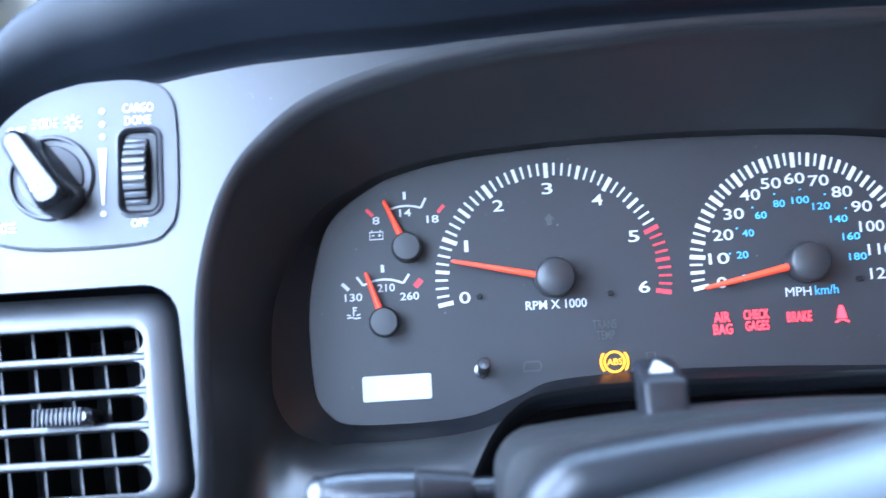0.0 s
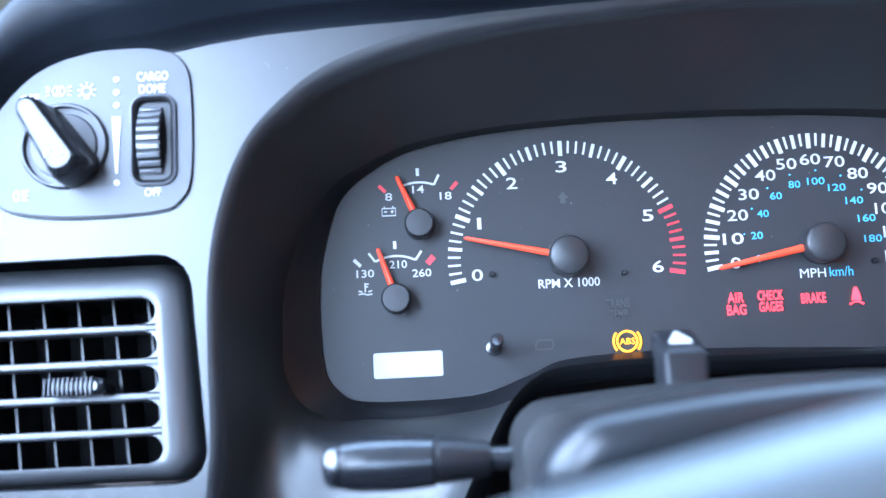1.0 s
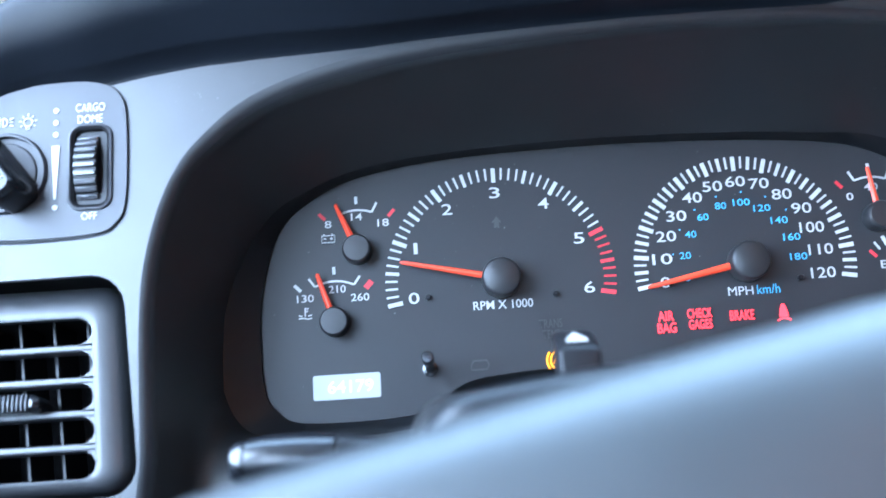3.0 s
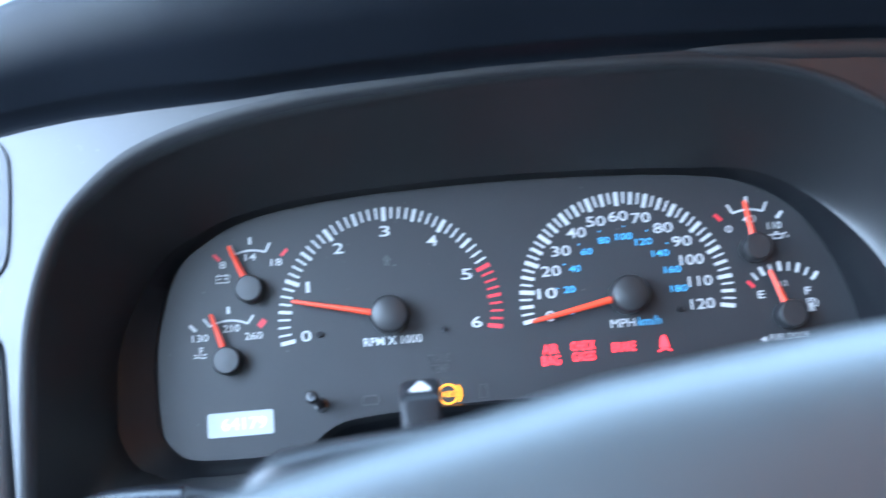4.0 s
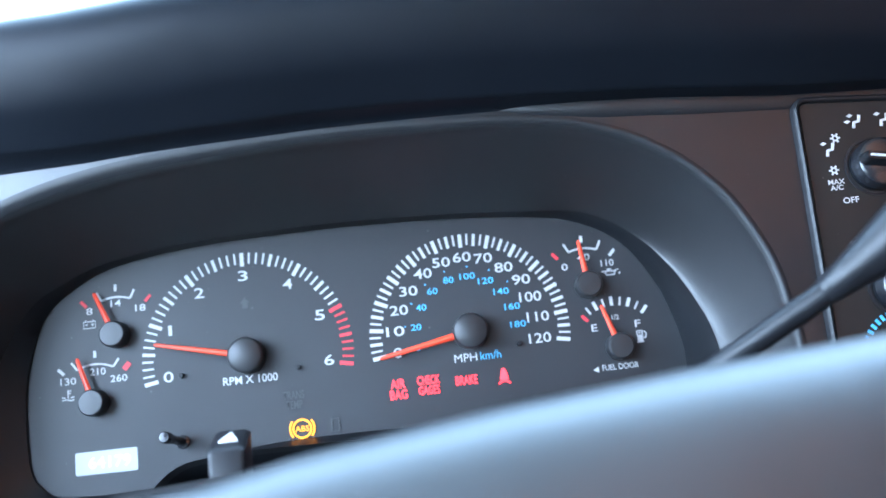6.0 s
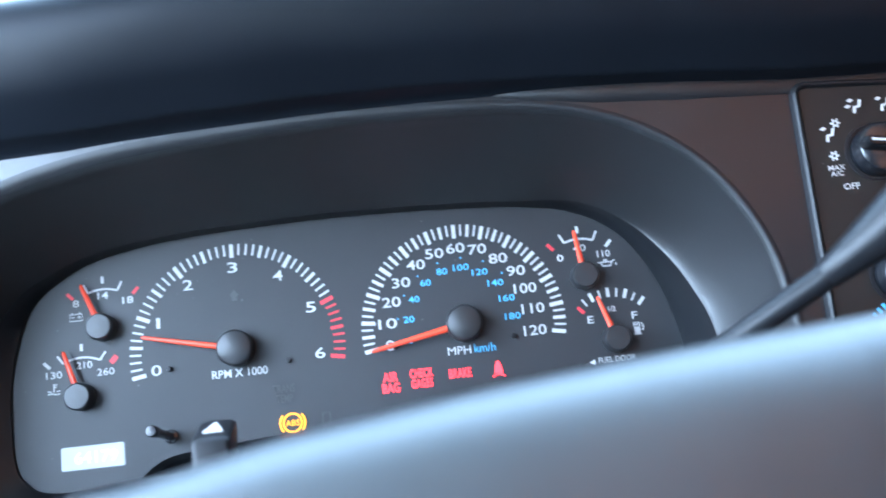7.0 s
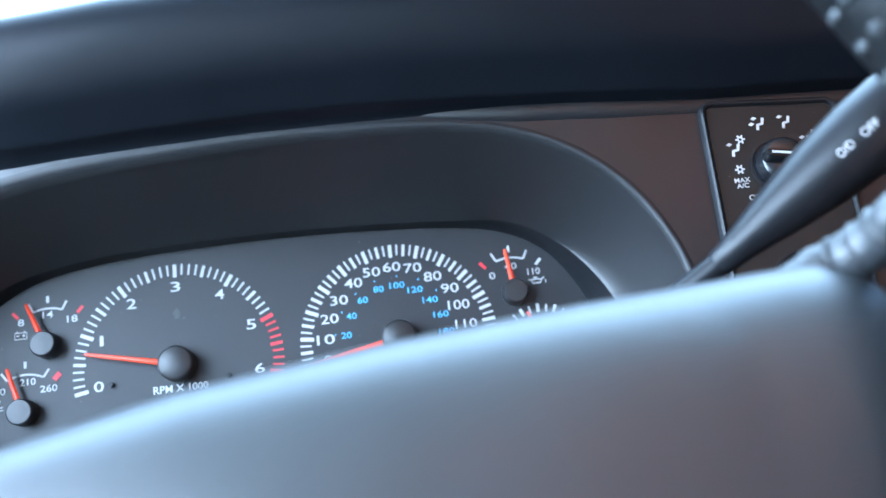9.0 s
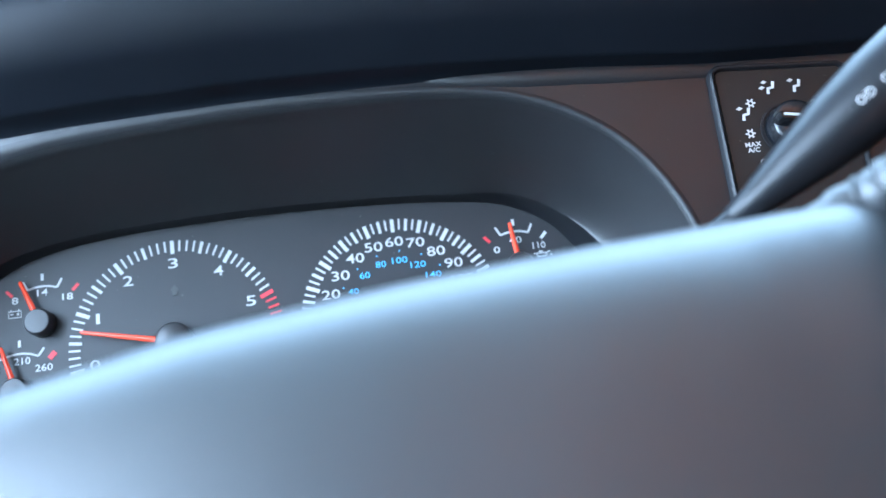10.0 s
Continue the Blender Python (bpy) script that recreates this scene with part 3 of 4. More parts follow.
    part("fuel_door_arrow", prism(bmesh.new(), [(0.1708, -0.0192), (0.1736, -0.0178), (0.1736, -0.0206)], -0.0002), WHITE, c, "", False)
    print_on("legend", "FUEL DOOR", 0.1846, -0.0002, -0.0186, 0.0029, 0.0183, WHITE, c, 0.0)
    # warning lamps
    def lamp(name, body, x, z, h, w, mat, label, line=1.0):
        print_on(name, body, x, -0.0004, z, h, w, mat, c, 0.01, 0, line, label)
    lamp("warning_legend", "AIR\nBAG", 0.073, -0.0182, 0.0098, 0.0084, GLOW_RED, "red lit airbag warning", 0.85)
    lamp("warning_legend", "CHECK\nGAGES", 0.0883, -0.0176, 0.0092, 0.0112, GLOW_RED, "red lit gauge warning", 0.85)
    lamp("warning_legend", "BRAKE", 0.1072, -0.0172, 0.0044, 0.0108, GLOW_RED, "red lit brake warning")
    lamp("warning_legend", "TRANS\nTEMP", 0.021, -0.0178, 0.0088, 0.0105, DIM, "unlit transmission warning", 0.85)
    x, z = 0.126, -0.0172
    bm = strokes([[(x - 0.003, z - 0.0036), (x - 0.001, z - 0.0025), (x + 0.001, z - 0.0025), (x + 0.003, z - 0.0036)]], 0.0007, -0.0004)
    prism(bm, [(x - 0.0021, z - 0.0018), (x + 0.0021, z - 0.0018), (x + 0.0015, z + 0.0012), (x + 0.0006, z + 0.0038), (x - 0.0007, z + 0.0038), (x - 0.0015, z + 0.0012)], -0.0004)
    part("belt_warning", bm, GLOW_RED, c, "red lit belt warning", False)
    x, z = 0.024, -0.0322
    bm = strokes([ring(x, z, 0.0044, 28), ring(x, z, 0.006, 10, 140, 220), ring(x, z, 0.006, 10, -40, 40)], 0.0009, -0.0004)
    part("brake_system_ring", bm, GLOW_AMBER, c, "amber lit ring warning", False)
    lamp("warning_legend", "ABS", x, z, 0.0028, 0.0068, GLOW_AMBER, "amber lit letters")
    x, z = -0.012, -0.032
    part("engine_warning", strokes([[(x - 0.004, z - 0.002), (x + 0.003, z - 0.002), (x + 0.004, z), (x + 0.003, z + 0.002), (x - 0.003, z + 0.002), (x - 0.004, z), (x - 0.004, z - 0.002)]], 0.0008, -0.0003), DIM, c, "", False)
    part("shift_arrow", prism(bmesh.new(), [(-0.0022, 0.033), (0, 0.0358), (0.0022, 0.033), (0.0012, 0.033), (0.0012, 0.0305), (-0.0012, 0.0305), (-0.0012, 0.033)], -0.0003), DIM, c, "", False)
    x, z = 0.041, -0.032
    part("low_fuel_warning", strokes([[(x - 0.0024, z - 0.003), (x + 0.0012, z - 0.003), (x + 0.0012, z + 0.003), (x - 0.0024, z + 0.003), (x - 0.0024, z - 0.003)]], 0.0007, -0.0003), DIM, c, "", False)
    # odometer and small fittings
    lcd = part("odometer", slab([p + Vector((-0.0722, -0.0378)) for p in rounded(0.0305, 0.0112, 0.0012)], -0.0006, 0.0, 0.0003), GLOW_LCD, c, "pale backlit odometer window")
    print_on("odometer_digits", "64179", -0.0705, -0.0008, -0.0378, 0.0056, 0.0205, GLOW_DIGIT, lcd, 0.01)
    stem = part("trip_button", turned([(0.0034, 0), (0.0034, -0.002), (0.0021, -0.0025), (0.0021, -0.026), (0.0027, -0.0268), (0.0027, -0.0335), (0.0022, -0.0345), (0.0003, -0.0347)], 20), SATIN, c, "slim black trip reset stem")
    stem.matrix_basis = pose(-0.0345, 0, -0.0325, -4.5, 0, 0)
    for x, z in ((-0.0335, 0.0), (0.0245, -0.002), (0.077, -0.001), (0.1355, -0.002)):
        pin = part("stop_pin", turned([(0.0013, 0), (0.0013, -0.0022), (0.001, -0.0026), (0.0002, -0.0026)], 12), BLACK, c)
        pin.matrix_basis = pose(x, 0, z)
    return c


# ---------------------------------------------------------------- switches and vents
def build_vent():
    v = thing("air_vent", "grey slotted dashboard air vent with a ribbed slide tab", "air vent",
              at=DASH @ Matrix.Translation((-0.1995, -0.0595, -0.0355)) @ pose(0, 0, 0, -6))
    hw, hh, drop = 0.0465, 0.0372, -0.0041
    pitch, slot = 0.0129, 0.0098
    # slotted front frame: outer surround and the bars between slots
    outer = [p + Vector((0.0012, 0.0009)) for p in rounded(2 * hw + 0.0024, 0.083, 0.0115, 8)]
    win = [p + Vector((-0.0035, -0.0034)) for p in rounded(0.0775, 0.0622, 0.0052, 8)]
    bm = bmesh.new()
    sections = [[(p.x, 0.02, p.y) for p in outer]]
    for k, y in ((0.0, 0.0095), (0.05, 0.006), (0.12, 0.0034), (0.22, 0.0014), (0.36, 0.0), (0.55, -0.001), (0.8, -0.0017), (0.95, -0.0018), (1.0, -0.0014)):
        sections.append([(q.x, y, q.y) for q in [p.lerp(w, k) for p, w in zip(outer, win)]])
    loft(bm, sections + [[(p.x, 0.0025, p.y) for p in win]])
    part("vent_frame", bm, VENT_GREY, v, "rounded grey vent surround")
    for k in range(4):
        z = drop + 0.0265 - (k + 0.5) * pitch
        bm = bmesh.new()
        prof = rounded(0.0085, pitch - slot, 0.0010, 3)
        part("louvre_bar", loft(bm, [[(x, 0.0038 + q.x, z + q.y) for q in prof] for x in (-0.0432, 0.0362)], True, True, True), VENT_GREY, v)
    # rounded slot ends
    for k in range(5):
        z = drop + 0.0265 - k * pitch
        for s in (-1, 1):
            bm = bmesh.new()
            x0, rr = 0.0387, slot / 2 + 0.0002
            arc = [(s * (x0 - rr * (1 - math.cos(radians(a)))) - 0.0035, z + rr * math.sin(radians(a))) for a in range(-90, 91, 15)]
            loft(bm, [[(s * 0.0400 - 0.0035, -0.0014, q) for _, q in arc], [(p, -0.0012, q) for p, q in arc], [(p, 0.006, q) for p, q in arc]], False)
            part("slot_end", bm, VENT_GREY, v)
    for k in range(6):
        x = -0.0405 + k * 0.0137
        bm = bmesh.new()
        loft(bm, [[(x - 0.0005, 0.012, z), (x + 0.0005, 0.012, z), (x + 0.0009, 0.034, z), (x - 0.0009, 0.034, z)] for z in (-0.036, 0.031)], True, True, True)
        fin = part("vane", bm, BLACK, v)
        fin.matrix_basis = pose(0.002, 0, 0, 0, -3, 0)
    outer = [p + Vector((0, drop)) for p in rounded(0.088, 0.069, 0.004, 3)]
    part("duct", loft(bmesh.new(), [[(p.x, 0.012, p.y) for p in outer], [(p.x, 0.05, p.y) for p in outer], [(p.x, 0.052, p.y) for p in offset(outer, -0.003)]], True, False, True), DEEP, v, "dark air duct", False)
    tab = part("slide_tab", slab([p + Vector((0.0055, -0.0058)) for p in rounded(0.0215, 0.0066, 0.0028)], -0.0085, 0.006, 0.0018), SATIN, v, "ribbed black slide tab")
    for k in range(11):
        bm = bmesh.new()
        box(bm, -0.00045, 0.00045, -0.0095, -0.004, -0.0033, 0.0033)
        bmesh.ops.bevel(bm, geom=bm.edges[:], offset=0.0003, segments=1, affect="EDGES")
        r = part("rib", bm, SWITCH_GREY, tab)
        r.matrix_basis = pose(-0.003 + k * 0.0017, 0, -0.0058)
    # the vent follows the slant of the dashboard
    for ob in v.children:
        for q in ob.data.vertices:
            q.co.x += 0.0010 - 0.08 * q.co.z
    return v


def build_headlight_panel():
    h = thing("headlight_switch_panel", "grey headlight switch panel with rotary knob and dimmer wheel", "switch panel", at=DASH @ Matrix.Translation((0, 0, 0.0018)))
    yp = -0.0722
    ctrl = [(-0.225, 0.0415), (-0.2215, 0.056), (-0.207, 0.073), (-0.19, 0.081), (-0.172, 0.083), (-0.158, 0.082), (-0.1495, 0.077), (-0.1465, 0.066), (-0.1467, 0.034),
            (-0.1512, 0.0238), (-0.16, 0.0205), (-0.186, 0.0198), (-0.207, 0.0215), (-0.2195, 0.0268)]
    loop = spline(ctrl, 5)
    part("groove", slab(offset(loop, 0.0009), yp + 0.0003, yp + 0.006, 0.0003), BLACK, h, "dark seam round the plate")
    # plate with the dimmer's slot cut through
    cx, cz = -0.1604, 0.0474
    slot = [p + Vector((cx, cz)) for p in rounded(0.0150, 0.0325, 0.0042)]
    from mathutils.geometry import delaunay_2d_cdt
    pts = list(loop) + list(slot)
    n, m = len(loop), len(slot)
    v2, _, faces, *_ = delaunay_2d_cdt(pts, [(i, (i + 1) % n) for i in range(n)] + [(n + i, n + (i + 1) % m) for i in range(m)], [], 0, 1e-7)
    bm = bmesh.new()
    vs = [bm.verts.new((p.x, yp - 0.0012, p.y)) for p in v2]
    for f in faces:
        c = sum((v2[i] for i in f), Vector((0, 0))) / len(f)
        if inside(c, loop) and not inside(c, slot):
            bm.faces.new([vs[i] for i in f])
    for f in bm.faces:
        f.normal_update()
        if f.normal.y > 0:
            f.normal_flip()
    ext = bmesh.ops.extrude_face_region(bm, geom=bm.faces[:])
    bmesh.ops.translate(bm, verts=[g for g in ext["geom"] if isinstance(g, bmesh.types.BMVert)], vec=(0, 0.0035, 0))
    part("plate", bm, SWITCH_GREY, h, "pale-lit grey plate", False)
    rim = rounded(0.0150, 0.0325, 0.0042)
    part("slot_rim", loft(bmesh.new(), [[(cx + p.x, yp + d, cz + p.y) for p in offset(rim, g)] for g, d in ((0.0014, -0.0011), (0.0011, -0.0022), (0.0004, -0.0024), (0.0, -0.002))]), SWITCH_GREY, h, "raised rim of the dimmer slot")
    part("slot_wall", loft(bmesh.new(), [[(cx + p.x, yp + d, cz + p.y) for p in offset(rim, g)] for g, d in ((0.0, -0.002), (-0.0012, -0.0012), (-0.0014, 0.006))]), DEEP, h, "black lining of the dimmer slot")
    bm = bmesh.new()
    box(bm, cx - 0.0078, cx + 0.0078, yp + 0.010, yp + 0.011, cz - 0.0168, cz + 0.0168)
    part("slot_back", bm, DEEP, h)
    wheel = part("dimmer_wheel", turned([(0.0172, -0.0046), (0.0178, -0.0042), (0.0178, 0.0042), (0.0172, 0.0046)], 48), BLACK, h, "ridged black dimmer thumbwheel")
    wheel.matrix_basis = Matrix.Translation((cx - 0.0012, yp + 0.0135, cz)) @ pose(0, 0, 0, 0, 0, 90)
    bm = bmesh.new()
    box(bm, -0.0005, 0.0013, -0.0042, 0.0042, -0.00095, 0.00095)
    bmesh.ops.bevel(bm, geom=bm.edges[:], offset=0.0003, segments=1, affect="EDGES")
    ridge = bpy.data.meshes.new("ridge")
    bm.to_mesh(ridge)
    bm.free()
    for k in range(36):
        r = part_mesh("ridge", ridge, RIDGE_GREY, wheel)
        r.matrix_basis = pose(0, 0, 0, 0, k * 10, 0) @ Matrix.Translation((0.0178, 0, 0))
    # rotary knob
    kx, kz = -0.1936, 0.0466
    base = part("knob_ring", turned([(0.0163, 0.002), (0.0163, -0.0016), (0.0157, -0.0024), (0.0149, -0.0024), (0.0147, -0.0012)], 48, None, False), SWITCH_GREY, h, "round bezel of the headlight knob")
    base.matrix_basis = pose(kx, yp - 0.0008, kz)
    # gap floor in near-black: the raised rim's shade is put into its colour
    part("knob_gap", turned([(0.0147, -0.0012), (0.0146, 0.0008), (0.0002, 0.0008)], 48, None, False), DEEP, h, "gap round the knob with its shade put in the colour").matrix_basis = pose(kx, yp - 0.0008, kz)
    knob = part("headlight_knob", turned([(0.0124, 0.001), (0.0124, -0.0006), (0.012, -0.0012), (0.0112, -0.0014), (0.0002, -0.0014)], 48), SWITCH_GREY, h, "black rotary headlight knob")
    knob.matrix_basis = pose(kx, yp - 0.0008, kz, 0, -32, 0)
    bm = bmesh.new()
    loops = []
    for y, w, l0, l1 in ((-0.0008, 0.0142, -0.0165, 0.0158), (-0.011, 0.0128, -0.0168, 0.0164), (-0.0175, 0.0102, -0.0158, 0.0164), (-0.0194, 0.0072, -0.0136, 0.0148)):
        lp = []
        for p in rounded(w, l1 - l0, min(w * 0.46, 0.0055), 5):
            lp.append((p.x * (1 - 0.22 * p.y / (l1 - l0) * 2), y, p.y + (l1 + l0) / 2))
        loops.append(lp)
    part("grip", loft(bm, loops, True, False, True), GLOSS, knob, "raised black grip bar")
    print_on("grip_letters", "PULL", 0.0, -0.0196, -0.0078, 0.0028, 0.0074, WHITE, knob, 0.0, -17)
    # printed marks
    yq = yp - 0.0014
    print_on("legend", "OFF", -0.2065, yq, 0.0652, 0.0032, 0.0072, WHITE, h, 0.008, 3)
    x, z = -0.1958, 0.0677
    bm = strokes([[(x - 0.0005, z - 0.0018), (x - 0.0005, z + 0.0018)], [(x + 0.0006, z - 0.0018), (x + 0.0006, z + 0.0018)], ring(x - 0.0005, z, 0.0018, 10, 90, 270), ring(x + 0.0006, z, 0.0018, 10, -90, 90)] +
                 [[(x + s * 0.0032, z + d * 0.0012), (x + s * 0.0048, z + d * 0.0017)] for s in (-1, 1) for d in (-1, 0, 1)], 0.0004, yq)
    part("parking_light_symbol", bm, WHITE, h, "", False)
    x, z = -0.1852, 0.0668
    bm = strokes([ring(x, z + 0.0004, 0.0017, 16), [(x - 0.0007, z - 0.0015), (x - 0.0007, z - 0.0024), (x + 0.0007, z - 0.0024), (x + 0.0007, z - 0.0015)]] +
                 [[(x + 0.0025 * math.cos(radians(a)), z + 0.0004 + 0.0025 * math.sin(radians(a))), (x + 0.0036 * math.cos(radians(a)), z + 0.0004 + 0.0036 * math.sin(radians(a)))] for a in range(-30, 211, 40)], 0.0004, yq)
    part("lamp_symbol", bm, WHITE, h, "", False)
    for z in (0.0712, 0.0662, 0.0613, 0.0318):
        part("brightness_dot", prism(bmesh.new(), ring(-0.1741, z, 0.00105, 14)[:-1], yq), WHITE, h, "", False)
    part("brightness_wedge", prism(bmesh.new(), [(-0.1757, 0.0567), (-0.1725, 0.0567), (-0.1737, 0.0352), (-0.1745, 0.0352)], yq), WHITE, h, "", False)
    print_on("legend", "CARGO", -0.1605, yq, 0.0718, 0.0034, 0.0115, WHITE, h, 0.0)
    print_on("legend", "DOME", -0.1606, yq, 0.0670, 0.0034, 0.0098, WHITE, h, 0.0)
    print_on("legend", "OFF", -0.1606, yq, 0.0276, 0.003, 0.0062, WHITE, h, 0.0)
    x, z = -0.2105, 0.0285
    part("fog_symbol", strokes([ring(x, z, 0.0018, 10, 90, 270), [(x, z - 0.0018), (x, z + 0.0018)]] + [[(x + 0.001, z + d), (x + 0.0036, z + d * 1.2)] for d in (-0.0014, 0, 0.0014)], 0.0005, yq), WHITE, h, "", False)
    return h


def build_climate_panel():
    h = thing("climate_control_panel", "black heater control panel with rotary knobs and white symbols", "control panel",
              at=DASH @ Matrix.Translation((0.0008, 0, -0.0012)))
    yp = -0.0868
    x0, x1, z0, z1 = 0.2562, 0.3205, -0.085, 0.0855
    lean = 0.015
    out = [Vector((p.x + (x0 + x1) / 2 + lean * (p.y - z1 + (z0 + z1) / 2), p.y + (z0 + z1) / 2 - 0.06 * (p.x + (x1 - x0) / 2))) for p in rounded(x1 - x0, z1 - z0, 0.0065, 6)]
    part("plate", slab(offset(out, -0.0027), yp + 0.0004, yp + 0.009, 0.0004), PANEL_BLACK, h, "dark brown-black control plate")
    secs = [(0.0004, 0.008), (0.0002, 0.0004), (-0.0004, -0.0008), (-0.0011, -0.0013), (-0.0019, -0.001), (-0.0024, -0.0001), (-0.0028, 0.0012)]
    part("surround", loft(bmesh.new(), [[(p.x, yp + d, p.y) for p in offset(out, g)] for g, d in secs]), BLACK, h, "raised black surround with a worn sheen")

    def knob(x, z, turn):
        part("knob_recess", turned([(0.0128, 0.0), (0.0128, -0.0008), (0.0118, -0.001), (0.0112, 0.0004)], 40, None, False), BLACK, h).matrix_basis = pose(x, yp + 0.0006, z)
        k = part("rotary_knob", turned([(0.0108, 0.002), (0.0108, -0.006), (0.0102, -0.0085), (0.0088, -0.0095), (0.0002, -0.0098)], 40), SATIN, h, "black rotary knob with finger bar")
        k.matrix_basis = pose(x, yp, z, 0, turn, 0)
        bm = bmesh.new()
        loft(bm, [[(p.x, y, p.y) for p in rounded(w, l, w * 0.45, 4)] for y, w, l in ((-0.006, 0.0064, 0.0208), (-0.013, 0.005, 0.0202), (-0.0155, 0.0032, 0.019))], True, False, True)
        bar = part("finger_bar", bm, GLOSS, k, "raised finger bar")
        bm = bmesh.new()
        box(bm, -0.0005, 0.0005, -0.0159, -0.0152, -0.002, 0.0085)
        part("pointer", bm, WHITE, k, "white pointer line", False)
        return k
    knob(0.2868, 0.0515, -80)
    knob(0.2868, -0.001, 70)
    knob(0.2868, -0.03, 70)
    yq = yp + 0.0002
    print_on("legend", "OFF", 0.274, yq, 0.0378, 0.0026, 0.0068, WHITE, h, 0.008)
    print_on("legend", "MAX\nA/C", 0.2692, yq, 0.045, 0.0048, 0.0072, WHITE, h, 0.015, 0, 0.85)

    def flake(x, z, r=0.0019):
        bm = strokes([ring(x, z, r * 0.62, 6)] + [[(x + r * 0.6 * math.cos(radians(a)), z + r * 0.6 * math.sin(radians(a))), (x + r * 1.15 * math.cos(radians(a)), z + r * 1.15 * math.sin(radians(a)))] for a in range(0, 360, 60)], 0.0007, yq)
        part("cooling_symbol", bm, WHITE, h, "", False)
    flake(0.2692, 0.0514)
    flake(0.2722, 0.0655)

    def flow(x, z, arrows):
        """Air-flow pictogram: a bent seat shape with arrows."""
        bm = strokes([[(x + 0.0018, z + 0.0022), (x + 0.0012, z - 0.0005), (x - 0.001, z - 0.0009), (x - 0.0014, z - 0.0034)]], 0.0013, yq)
        for ax, az in arrows:
            prism(bm, [(x + ax - 0.0017, z + az), (x + ax - 0.0002, z + az + 0.0009), (x + ax + 0.0013, z + az + 0.0001), (x + ax - 0.0002, z + az - 0.0008)], yq)
        part("airflow_symbol", bm, WHITE, h, "", False)
    flow(0.2690, 0.0612, [(-0.0022, 0.0022)])
    flow(0.2826, 0.0725, [(-0.0022, 0.0022), (-0.0036, -0.0004)])
    flow(0.2946, 0.0722, [(-0.0022, 0.0022)])
    flow(0.3042, 0.0645, [(-0.0034, -0.001)])
    # temperature scale round the lowest knob: blue ticks, then red
    for k in range(22):
        a = radians(175 - k * 8)
        part("temperature_mark", strokes([[(0.2868 + 0.0178 * math.cos(a), -0.03 + 0.0178 * math.sin(a)), (0.2868 + 0.0204 * math.cos(a), -0.03 + 0.0204 * math.sin(a))]], 0.0013, yq), BLUE if k < 13 else RED, h, "", False)
    return h


# ---------------------------------------------------------------- column, levers and wheel
COLUMN_X = 0.056


def column_section(y, w, top, bottom, r, dome=0.0):
    """Rounded section whose top is crowned by dome."""
    lp = rounded(w, top - bottom, r, 7)
    run = [lp[7].lerp(lp[8], k / 24) for k in range(1, 24)]
    crown = lambda p: dome * (1 - (2 * p.x / w) ** 2) if p.y > 0 else 0.0
    return [(COLUMN_X + p.x, y, (top + bottom) / 2 + p.y + crown(p)) for p in lp[:8] + run + lp[8:]]


